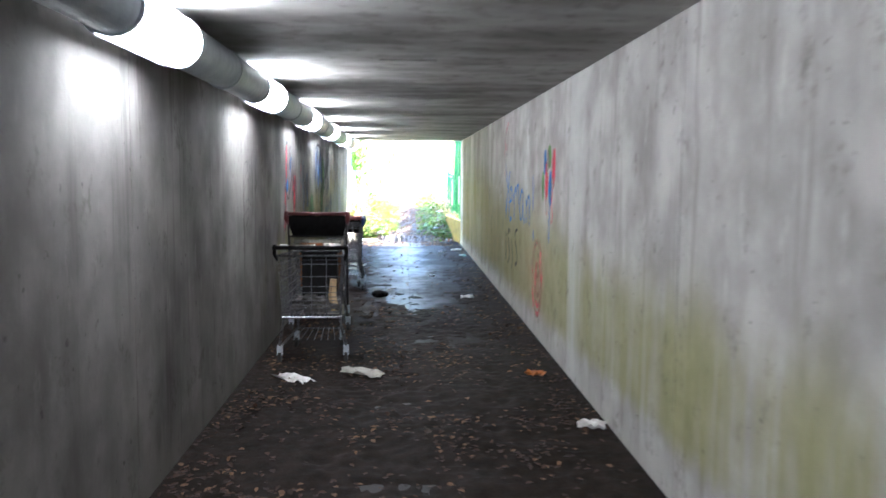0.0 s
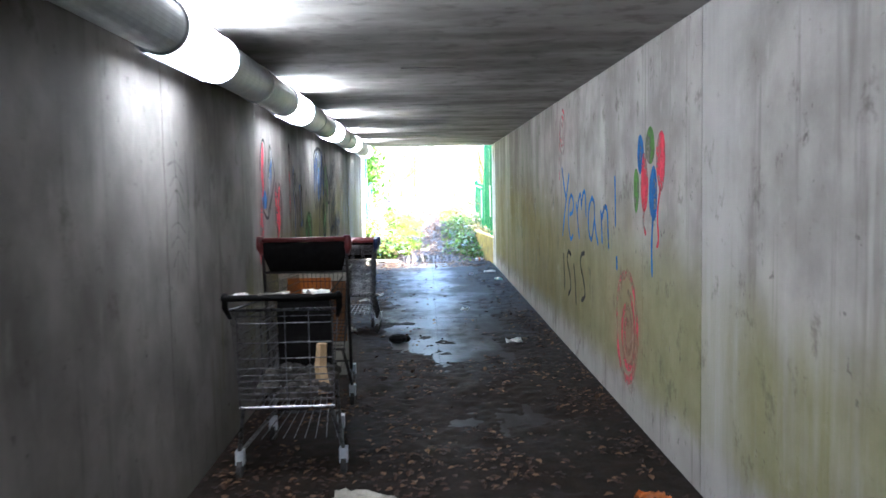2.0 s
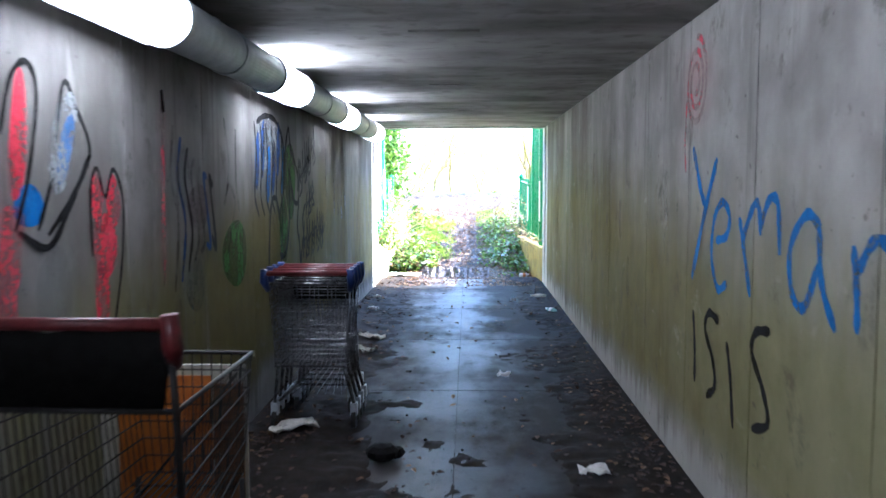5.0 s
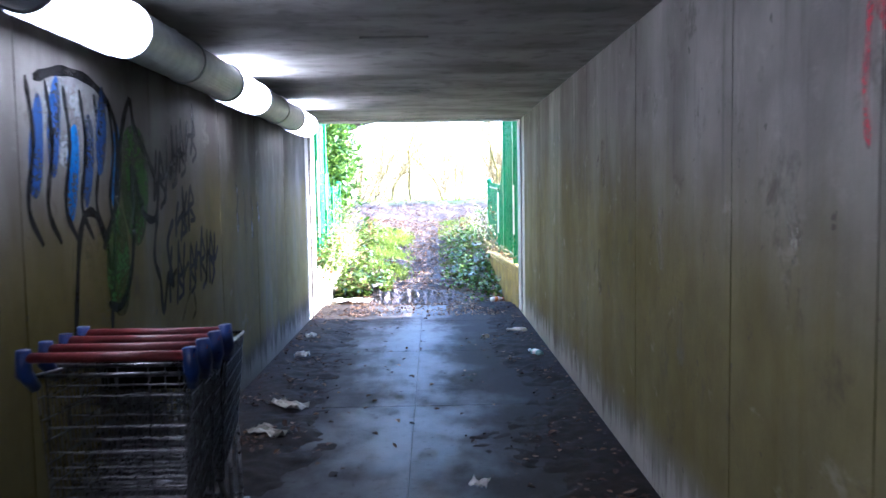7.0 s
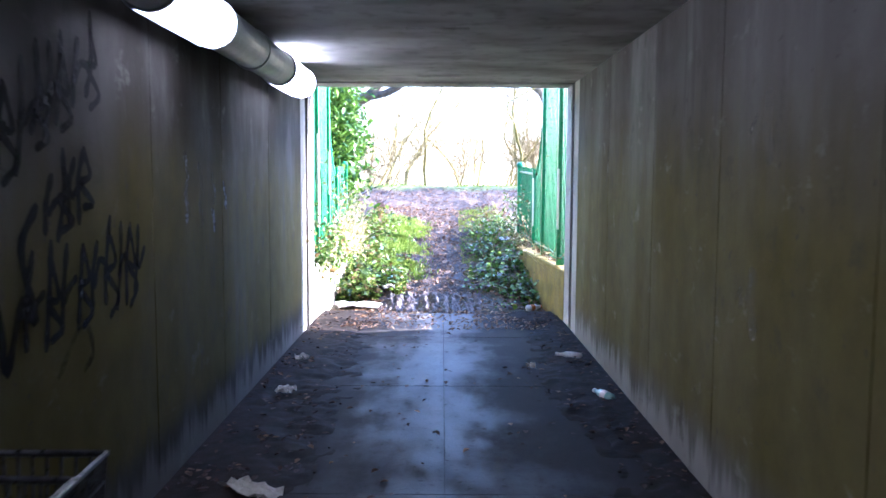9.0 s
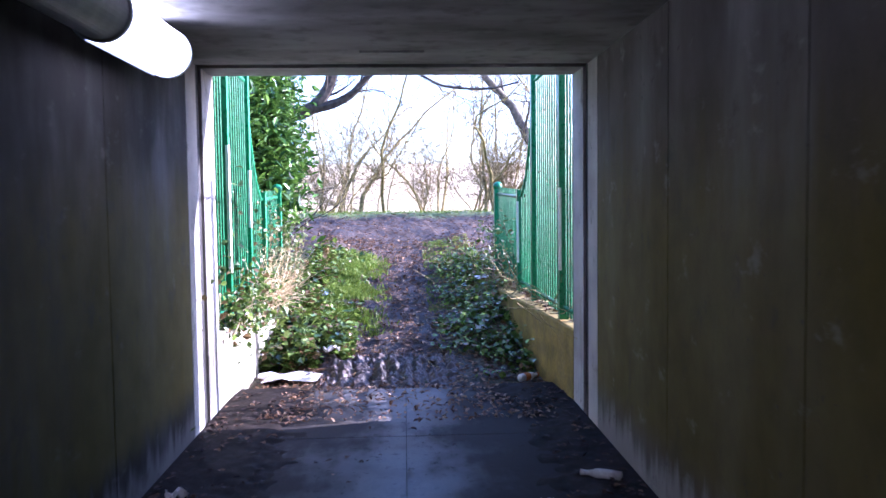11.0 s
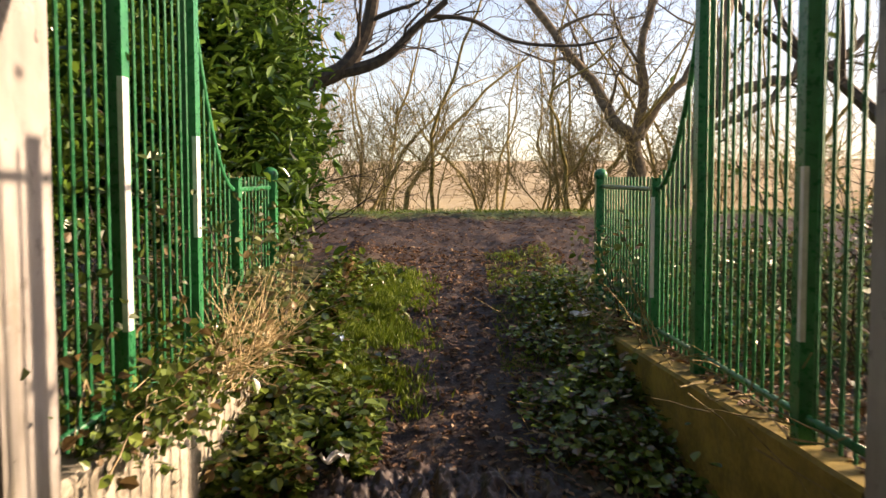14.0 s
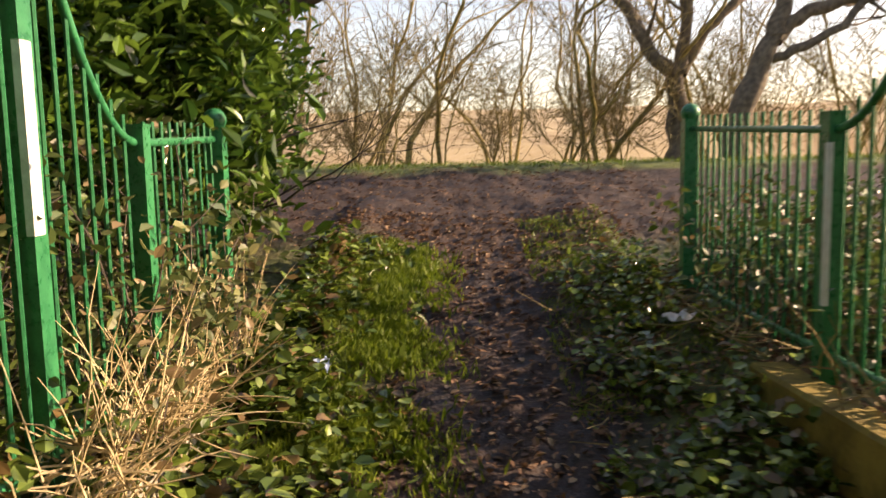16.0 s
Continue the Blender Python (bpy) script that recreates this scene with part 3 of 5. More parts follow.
for p in ([(10.12, 1.95), (10.2, 1.7), (10.14, 1.5)], [(10.35, 1.9), (10.34, 1.6), (10.4, 1.4)], [(10.1, 1.45), (10.2, 1.56), (10.32, 1.46), (10.24, 1.3), (10.12, 1.1)]):
    stroke(g, -1, p, 0.035, FBLACK)
blob(g, -1, 10.3, 1.15, 0.25, 0.2, OLIVE)
g = writing("large blue, white and black sprayed lettering")
blob(g, -1, 11.2, 1.84, 0.3, 0.2, PALE)
for k in range(6):
    y = 10.85 + 0.15 * k
    blob(g, -1, y, 1.72 + 0.1 * math.sin(k * 2), 0.055, 0.2, (DBLUE, DBLUE, BLUE)[k % 3], 0.03)
    stroke(g, -1, [(y - 0.06, 1.98), (y - 0.02, 1.75), (y - 0.08, 1.5), (y + 0.02, 1.35)], 0.032, BLACK)
stroke(g, -1, [(10.85, 1.98), (11.1, 2.04), (11.4, 2.02), (11.62, 1.86), (11.58, 1.5), (11.5, 1.0)], 0.04, BLACK)
blob(g, -1, 11.3, 1.15, 0.22, 0.3, ink("mustard", (0.3, 0.25, 0.1), 0.1))
stroke(g, -1, [(11.1, 0.95), (11.2, 1.4), (11.36, 1.45), (11.5, 1.2), (11.48, 0.92)], 0.04, BLACK)
g = writing("green sprayed shape outlined in black")
blob(g, -1, 11.84, 1.6, 0.19, 0.3, OLIVE)
blob(g, -1, 11.59, 1.22, 0.14, 0.26, OLIVE)
stroke(g, -1, [(11.42, 1.3), (11.62, 1.55), (11.67, 1.8), (11.80, 2.0), (11.86, 1.86), (12.04, 1.72), (12.15, 1.58), (12.12, 1.42), (11.95, 1.44), (11.84, 1.62), (11.79, 1.66), (11.80, 1.4), (11.73, 1.15), (11.59, 1.02), (11.45, 1.05)], 0.042, BLACK)
stroke(g, -1, [(12.15, 1.44), (12.07, 1.22), (12.15, 1.08), (12.18, 0.9), (12.29, 1.1), (12.37, 1.02), (12.29, 1.26), (12.40, 1.4)], 0.042, BLACK)
g = writing("scrawled black sprayed words in three lines")
scrawl = np.random.default_rng(29)
for row, (y0, y1, z0, tall) in enumerate(((12.1, 12.85, 1.62, 0.16), (12.45, 12.75, 1.4, 0.13), (12.3, 13.25, 1.08, 0.17))):
    y, k = y0, 0
    while y < y1:
        z = z0 + (0.32, 0.1, 0.08)[row] * (y - y0) / (y1 - y0)
        q = scrawl.uniform(-1, 1, 6)
        stroke(g, -1, [(y, z - tall * (1 + 0.3 * q[0])), (y + 0.03 + 0.03 * q[1], z), (y + 0.06, z + tall * (1 + 0.25 * q[2]))], 0.036, BLACK)
        if k % 2:
            stroke(g, -1, [(y + 0.05, z + tall * 0.8), (y + 0.1, z + tall * 0.2 * q[3]), (y + 0.02, z - 0.02), (y + 0.12, z - tall * 0.7), (y + 0.03, z - tall * (1 + 0.3 * q[4]))], 0.03, BLACK)
        else:
            stroke(g, -1, [(y + 0.02, z - 0.3 * tall), (y + 0.07, z + 0.3 * tall * q[3]), (y + 0.13, z + 0.2 * tall)], 0.03, BLACK)
        y, k = y + 0.1 + 0.03 * q[5], k + 1
stroke(g, -1, [(12.5, 0.8), (12.7, 0.96), (12.78, 0.84), (12.7, 0.78)], 0.03, FBLACK)
g = writing("pale chalky scratches on the bare concrete wall")
chalk = ink("chalk", (0.34, 0.33, 0.31), 0.2)
for k in range(6):
    stroke(g, -1, [(5.72 + 0.03 * (k % 2), 1.7 - 0.1 * k), (5.86, 1.72 - 0.1 * k + 0.03 * (k % 3)), (5.98, 1.66 - 0.1 * k)], 0.014, chalk)
for y in (5.66, 5.84, 6.02):
    stroke(g, -1, [(y, 1.78), (y + 0.03, 1.5), (y - 0.02, 1.14)], 0.016, chalk)
g = writing("pale scratched paint marks on the wall")
for k in range(7):
    stroke(g, -1, [(13.9 + 0.24 * (k % 4), 1.62 - 0.05 * k), (13.95 + 0.24 * (k % 4), 1.5 - 0.05 * k), (13.9 + 0.25 * (k % 4), 1.4 - 0.03 * k)], 0.05, PALE)
for side, y, z in ((1, 10.2, 1.5), (1, 11.6, 1.3), (1, 11.3, 0.9), (1, 12.9, 1.7), (1, 13.0, 1.0)):
    g = writing("pale scraped patch on the algae-stained wall")
    worn = ink("scraped", (0.36, 0.34, 0.28), 0.12)
    stroke(g, side, [(y, z + 0.14), (y + 0.03, z), (y - 0.02, z - 0.15)], 0.09, worn)
    stroke(g, side, [(y + 0.12, z + 0.05), (y + 0.2, z - 0.02)], 0.05, worn, False)


# ---- trolleys ----
def trolley(label, at, wide=0.56, top=0.98, low=0.42, length=0.86, grip=M_REDP, cap=M_BLACKP, rear=True, flap=None, drop=0.04, knob=1.0, wire=M_WIRE):
    """A wire shopping trolley; its handle is at y 0 and it points along y."""
    t = thing("shopping_trolley", label, "shopping trolley", "abandoned trolleys", at)
    wn2, wf = wide / 2, wide / 2 - 0.07
    y0, y1 = 0.05, length
    zt, zf, zb, zbf = top - drop, top - drop - 0.04, low, low + 0.06

    def at2(u, k):   # half width and heights along the basket
        return wn2 + (wf - wn2) * u

    h = Shape().rod((-wn2 - 0.03, 0, top + 0.03), (wn2 + 0.03, 0, top + 0.03), 0.017, 10).make("handle", grip, t, "moulded plastic push handle", True)
    for sx in (-1, 1):
        Shape().tube([(sx * (wn2 + 0.01), 0, top + 0.055), (sx * (wn2 + 0.015), 0.005, top - 0.02), (sx * wn2, 0.05, top - 0.08)], [0.024 * knob, 0.027 * knob, 0.018 * knob], 8).make("handle_bracket", cap, t, smooth=True)
    if drop > 0.1:
        for sx in (-1, 1):
            Shape().tube([(sx * wn2, 0.03, top - 0.06), (sx * wn2, y0, zt), (sx * wn2, y0 + 0.06, 0.3)], 0.011, 8).make("upright", wire, t, smooth=True)
    Shape().tube([(-wn2, y0, zt), (wn2, y0, zt), (wf, y1, zf), (-wf, y1, zf), (-wn2, y0, zt)], 0.008, 6).make("rim", wire, t, smooth=True)
    r = 0.0028
    for sx in (-1, 1):
        sh = Shape()
        for i in range(25):
            u = i / 24
            w = at2(u, 0)
            y = y0 + (y1 - y0) * u
            sh.rod((sx * w, y, zt + (zf - zt) * u), (sx * (w - 0.04), y, zb + (zbf - zb) * u), r, 4, caps=False)
        for k in range(1, 7):
            v = k / 7
            sh.rod((sx * (wn2 - 0.04 * v), y0, zt + (zb - zt) * v), (sx * (wf - 0.04 * v), y1, zf + (zbf - zf) * v), r + 0.0005, 4, caps=False)
        tagged(sh.make("side_panel", wire, t), kind="stuff")
    sh = Shape()
    for i in range(13):
        u = i / 12 * 2 - 1
        sh.rod((u * wf, y1, zf), (u * (wf - 0.04), y1, zbf), r, 4, caps=False)
    for k in range(7):
        v = k / 7
        sh.rod((-wf + 0.04 * v, y1, zf + (zbf - zf) * v), (wf - 0.04 * v, y1, zf + (zbf - zf) * v), r + 0.0005, 4, caps=False)
    tagged(sh.make("front_panel", wire, t), kind="stuff")
    sh = Shape()
    for i in range(15):
        u = i / 14 * 2 - 1
        sh.rod((u * (wn2 - 0.04), y0, zb), (u * (wf - 0.04), y1, zbf), r, 4, caps=False)
    for k in range(9):
        u = k / 8
        w = at2(u, 0) - 0.04
        sh.rod((-w, y0 + (y1 - y0) * u, zb + (zbf - zb) * u), (w, y0 + (y1 - y0) * u, zb + (zbf - zb) * u), r + 0.001, 4, caps=False)
    sh.rod((-wn2 + 0.03, y0, zb), (wn2 - 0.03, y0, zb), 0.009, 6)
    tagged(sh.make("basket_floor", wire, t), kind="stuff")
    if rear:
        sh = Shape()
        for z in (0.985, 0.93, 0.86, 0.66, 0.5, 0.4, 0.33, 0.27, 0.2, 0.14, 0.08):
            z = zb + (zt - zb) * z
            sh.rod((-wn2 + 0.03, y0 + 0.01, z), (wn2 - 0.03, y0 + 0.01, z), 0.0035, 5, caps=False)
        for i in range(5):
            u = (i / 4 * 2 - 1) * (wn2 - 0.03)
            sh.rod((u, y0 + 0.012, zt), (u, y0 + 0.012, zb), 0.0032, 5, caps=False)
        tagged(sh.make("rear_gate", wire, t), kind="stuff")
    if flap:
        v, f = [], []
        for j, (yy, zz, k) in enumerate(((-0.01, top + 0.02, 1.0), (0.02, top - 0.09, 0.97), (0.06, top - 0.2, 0.86))):
            for i in range(9):
                u = i / 8 * 2 - 1
                v.append((u * wn2 * k, yy, zz - 0.012 * math.cos(u * math.pi * 2) * (j == 0)))
        n = len(v)
        v += [(a, b + 0.012, c) for a, b, c in v]
        for j in range(2):
            for i in range(8):
                q = (j * 9 + i, j * 9 + i + 1, (j + 1) * 9 + i + 1, (j + 1) * 9 + i)
                f += [q, tuple(n + a for a in reversed(q))]
        for i in range(8):
            f += [(i, n + i, n + i + 1, i + 1), (18 + i, 19 + i, n + 19 + i, n + 18 + i)]
        mesh_object("child_seat_flap", v, f, flap, t, True, "black plastic flap of the child seat")
    # chassis
    sh = Shape()
    for sx in (-1, 1):
        sh.tube([(sx * (wn2 - 0.05), y0 + 0.01, zb), (sx * wn2, y0 + 0.1, 0.17), (sx * (wn2 - 0.01), y0 + 0.17, 0.16), (sx * (wf - 0.01), y1 - 0.1, 0.2), (sx * (wf - 0.03), y1 - 0.05, zbf)], 0.011, 8)
    sh.rod((-wf, y1 - 0.12, 0.2), (wf, y1 - 0.12, 0.2), 0.009, 6)
    sh.make("chassis", wire, t, smooth=True)
    sh = Shape()
    for i in range(9):
        u = (i / 8 * 2 - 1) * 0.85
        sh.rod((u * wn2, y0 + 0.2, 0.2), (u * wf, y1 - 0.12, 0.21), 0.003, 4, caps=False)
    tagged(sh.make("lower_rack", wire, t), kind="stuff")
    for sx in (-1, 1):
        for y, w in ((y0 + 0.11, wn2), (y1 - 0.1, wf)):
            c = Shape().box((sx * w - 0.022, y - 0.025, 0.09), (sx * w + 0.022, y + 0.03, 0.17)).make("caster", M_STEEL, t)
            Shape().rod((sx * w - 0.014, y, 0.06), (sx * w + 0.014, y, 0.06), 0.06, 14).make("wheel", M_RUBBER, c)
    return t


first = trolley("abandoned wire shopping trolley holding rubble and rubbish by the wall", pose(-0.80, 5.98, 0, 0, 0, 1), 0.56, 0.99, 0.43, 0.9, M_BLACKP, M_BLACKP, knob=0.6)
second = trolley("wire shopping trolley with dark red handle and black child seat", pose(-0.895, 7.4, 0, 0, 0, -1), 0.58, 1.2, 0.45, 0.95, M_REDP, M_REDP, False, M_BLACKP, 0.2, 1.0, M_BLACKW)
nest_a = trolley("rusting trolley with blue handle ends, first of a nested row", pose(-0.86, 10.38, 0), 0.51, 0.99, 0.43, 0.62, M_REDP, M_BLUEP)
for k in (1, 2):
    tagged(copy_thing(nest_a, pose(-0.86, 10.38 + 0.15 * k, 0)), "rusting trolley with blue handle ends, pushed into a nested row")
trolley("rusting trolley with black seat flap, last of a nested row", pose(-0.86, 10.83, 0), 0.51, 0.99, 0.43, 0.62, M_REDP, M_BLUEP, True, M_BLACKP)


def crumpled(name, label, category, x, y, z, sx, sy, material, seed, high=0.03):
    """A crumpled flat scrap lying on the ground."""
    g2 = np.random.default_rng(seed)
    n = 7
    v = [((i / (n - 1) - 0.5) * sx * (1 + g2.uniform(-0.15, 0.15)), (j / (n - 1) - 0.5) * sy * (1 + g2.uniform(-0.15, 0.15)), g2.uniform(0.004, high)) for j in range(n) for i in range(n)]
    k = len(v)
    v += [(a, b, c - 0.003) for a, b, c in v]
    f = []
    for j in range(n - 1):
        for i in range(n - 1):
            q = (j * n + i, j * n + i + 1, (j + 1) * n + i + 1, (j + 1) * n + i)
            f += [q, tuple(k + a for a in reversed(q))]
    ob = tagged(mesh_object(name, v, f, material), label, category)
    ob.matrix_basis = pose(x, y, z, 0, 0, g2.uniform(-40, 40))
    return ob


# what lies in and on the trolleys
for k, (x, wdt, mat_) in enumerate(((-1.08, 0.1, M_PAPER), (-0.9, 0.18, M_BOARD), (-0.68, 0.16, M_PAPER))):
    crumpled("paper_scrap", "muddy paper scrap lying over the trolley handle", "paper", x + 0.06, 6.0, 1.018 + (0.012 if k == 2 else 0), wdt * 0.85, 0.045, mat_, 20 + k, 0.03)
rub = Shape()
for _ in range(70):
    rub.ball((rng.uniform(-1.0, -0.6), rng.uniform(6.1, 6.7), 0.47 + rng.uniform(0, 0.05)), rng.uniform(0.02, 0.05), 6, 0.8)
tagged(rub.make("rubble", plain("rubble", (0.012, 0.01, 0.009), (0.1, 0.09, 0.08), 9, 0.9)), "broken rubble heaped in the trolley basket", "rubble", kind="stuff")
tagged(Shape().tube([(-0.62, 6.19, 0.46), (-0.64, 6.21, 0.6), (-0.63, 6.21, 0.73)], [0.04, 0.035, 0.03], 5).make("timber_offcut", M_TIMBER), "pale splintered timber offcut standing in the trolley", "timber")
# black sheet with edges, added to paint the basket's inside dark; not a crate
crate = thing("dark_infill", "black panel added for the dark inside of the trolley", "crate", "", pose(-0.8, 6.69, 0.485))
Shape().box((-0.16, 0, 0), (0.16, 0.02, 0.42)).make("end_panel", M_BLACKP, crate)
Shape().box((-0.16, 0.022, 0), (-0.14, 0.12, 0.4)).box((0.14, 0.022, 0), (0.16, 0.12, 0.4)).make("side", M_BLACKP, crate)
Shape().box((-0.17, -0.008, 0.421), (0.17, 0.13, 0.44)).make("lip", M_BLACKP, crate)
board = thing("advert_board", "dirty white board with an orange panel standing behind a trolley", "board", "", pose(-0.99, 8.42, 0.02))
Shape().box((-0.28, 0.03, 0.0), (0.28, 0.045, 0.87)).make("backing", M_BOARD, board)
Shape().box((-0.21, 0.022, 0.34), (0.15, 0.0295, 0.83)).make("orange_panel", M_ORANGE, board)
Shape().box((0.155, 0.022, 0.3), (0.27, 0.0295, 0.8)).make("rusty_panel", plain("rusty brown sheet", (0.1, 0.045, 0.02), (0.22, 0.1, 0.04), 8, 0.8), board)
Shape().rod((-0.14, 0.015, 0.36), (0.25, 0.015, 0.84), 0.006, 6).make("strut", M_DARK, board)

# ---- litter in the tunnel ----
for i, (x, y, a, b, m, lab) in enumerate((
        (-0.88, 5.49, 0.3, 0.14, M_PAPER, "crumpled white paper on the tunnel floor"), (-0.36, 5.68, 0.34, 0.12, M_BOARD, "flattened grey card on the tunnel floor"),
        (1.02, 5.62, 0.15, 0.1, M_ORANGE, "crushed orange wrapper on the tunnel floor"), (1.17, 4.28, 0.16, 0.12, M_PAPER, "torn pale wrapper against the tunnel wall"),
        (0.8, 9.66, 0.15, 0.1, M_PAPER, "crumpled white tissue on the muddy floor"), (-0.97, 10.42, 0.28, 0.16, M_PAPER, "crumpled white plastic bag beside the trolleys"),
        (-0.86, 12.8, 0.26, 0.14, M_BOARD, "flattened pale wrapper on the floor"), (0.41, 11.8, 0.08, 0.07, M_PAPER, "small white scrap on the floor"),
        (0.72, 15.94, 0.07, 0.04, M_PAPER, "tiny white scrap on the concrete floor"), (-1.03, 15.2, 0.12, 0.1, M_PAPER, "white paper scrap by the wall"),
        (-0.85, 13.45, 0.3, 0.14, M_BOARD, "torn muddy card on the floor"), (-1.1, 16.2, 0.1, 0.08, M_PAPER, "white scrap by the wall"))):
    crumpled("litter", lab, "litter", x, y, 0.03, a, b, m, 40 + i, 0.05)
lump = Shape().ball((0, 0, 0.04), 0.1, 10, 0.5).ball((0.07, 0.03, 0.03), 0.06, 8, 0.6).make("dirt_lump", M_BLACKP)
lump.matrix_basis = pose(-0.36, 9.94, 0.01)
tagged(lump, "black lump of rubbish on the tunnel floor", "rubbish")


def bottle(x, y, z, turn, body, capm, label):
    b = thing("bottle", label, "bottle", "", pose(x, y, z, 0, 0, turn))
    Shape().tube([(0, 0, 0), (0, 0.13, 0), (0, 0.17, 0), (0, 0.2, 0)], [0.032, 0.032, 0.016, 0.013], 12).make("body", body, b, smooth=True)
    Shape().rod((0, 0.2, 0), (0, 0.22, 0), 0.016, 10).make("cap", capm, b)
    Shape().rod((0, 0.04, 0), (0, 0.1, 0), 0.0335, 12, caps=False).make("wrapper", M_ORANGE if capm is M_ORANGE else M_PAPER, b)
    return b


M_TEAL = plain("pale green plastic", (0.2, 0.4, 0.36), (0.4, 0.6, 0.55), 20, 0.2)
bottle(1.16, 15.05, 0.04, 20, M_TEAL, M_WHITE, "pale green plastic bottle by the tunnel wall")
bottle(1.17, 16.3, 0.04, 60, M_PAPER, M_WHITE, "clear empty plastic bottle by the tunnel wall")
bottle(0.98, 18.66, 0.06, -50, M_PAPER, M_ORANGE, "white plastic bottle with orange cap in the mud")


# ---- ground outside ----
RISE = [(18, -0.02), (18.7, -0.01), (19.8, 0.12), (21.2, 0.38), (22.4, 0.60), (24, 0.88), (27, 1.30), (29, 1.32), (34, 0.9), (60, 0.2), (110, 2.0), (200, 9.5), (420, 22), (900, 30)]


def rise(y):
    return float(np.interp(y, [p[0] for p in RISE], [p[1] for p in RISE]))


def kerb(side, y):
    """Inner face of the low walls beside the path."""
    return 1.275 - 0.075 * (y - 18) if side > 0 else 1.29 - 0.05 * (y - 18)


def height(x, y):
    z = rise(y)
    near = max(0.0, 1 - max(0, y - 27) / 8)
    side = abs(x)
    k = kerb(1 if x > 0 else -1, min(y, 23))
    if side > k + 0.08 and y < 26:
        hold = max(0.0, min(1.0, (26 - y) / 3))
        z = max(z, (0.53 + 0.1 * max(0, side - 1.6)) * hold + z * (1 - hold))
    elif y < 25:
        # trodden hollow along the middle, soft shoulders at the sides
        z += 0.10 * max(0, min(1, (side - 0.35) / 0.6)) * min(1, max(0, y - 19.2)) - 0.02
    n = noise.noise(Vector((x * 2, y * 2, 1))) * 0.03 + noise.noise(Vector((x * 7, y * 7, 2))) * 0.035 + noise.noise(Vector((x * 13, y * 13, 4))) * 0.03
    z += n * near * min(1, max(0.0, (y - 18.7) / 0.4))
    if y > 40:
        z += noise.noise(Vector((x * 0.01, y * 0.01, 3))) * 2.0
    return z


gx = np.concatenate([-np.geomspace(500, 2.0, 26), np.arange(-1.9, 1.91, 0.055), np.geomspace(2.0, 500, 26)])
gy = np.concatenate([np.arange(18.06, 20.2, 0.04), np.arange(20.2, 24, 0.055), np.arange(24, 27.5, 0.09), np.arange(27.5, 32, 0.25), np.geomspace(32, 900, 44)])
nx = len(gx)
verts = [(x, y, height(x, y)) for y in gy for x in gx]
faces = [(j * nx + i, j * nx + i + 1, (j + 1) * nx + i + 1, (j + 1) * nx + i) for j in range(len(gy) - 1) for i in range(nx - 1)]
tagged(mesh_object("ground", verts, faces, M_EARTH, smooth=True), "muddy path rising between grassy banks to open fields", "ground", kind="structure")
# wet ridges of churned mud where the slab ends
RX, RY = 170, 110
verts = []
for y in np.linspace(18.74, 19.75, RY):
    for x in np.linspace(-0.72, 0.58, RX):
        e = min(1, (x + 0.72) / 0.12, (0.58 - x) / 0.12, (y - 18.74) / 0.12, (19.75 - y) / 0.3)
        w = x + 0.05 * noise.noise(Vector((x * 3, y * 2.5, 2)))
        rut = abs(math.sin(w * 24)) ** 0.6 * (0.7 + 0.9 * noise.noise(Vector((x * 9, y * 2.2, 8)))) * 0.06
        crumb = 0.03 * noise.noise(Vector((x * 17, y * 13, 9))) + 0.024 * noise.noise(Vector((x * 38, y * 34, 1))) + 0.012 * noise.noise(Vector((x * 80, y * 80, 3)))
        verts.append((x, y, height(x, y) - 0.02 + e * (rut + crumb + 0.015)))
faces = [(j * RX + i, j * RX + i + 1, (j + 1) * RX + i + 1, (j + 1) * RX + i) for j in range(RY - 1) for i in range(RX - 1)]
tagged(mesh_object("churned_mud", verts, faces, M_MUD, smooth=True), "wet ridges of churned mud at the tunnel mouth", "mud", kind="stuff")
# the bank that carries the road over the tunnel
bank = Shape()
for a, b in ((-60, -W - 0.36), (W + 0.36, 60)):
    bank.box((a, BACK - 0.4, -0.2), (b, L - 0.35, 3.2))
bank.box((-W - 0.36, BACK - 0.4, H + 0.36), (W + 0.36, L - 0.35, 3.2))
tagged(bank.make("embankment", M_EARTH), "earth embankment over the tunnel", "embankment", kind="structure")
hw = Shape()
for a, b in ((-7, -W - 0.351), (W + 0.351, 7)):
    hw.box((a, L - 0.35, -0.2), (b, L - 0.005, 3.5))
hw.box((-W - 0.351, L - 0.35, H + 0.351), (W + 0.351, L - 0.005, 3.5))
tagged(hw.make("headwall", M_KERB), "concrete headwall round the tunnel mouth", "wall", kind="structure")

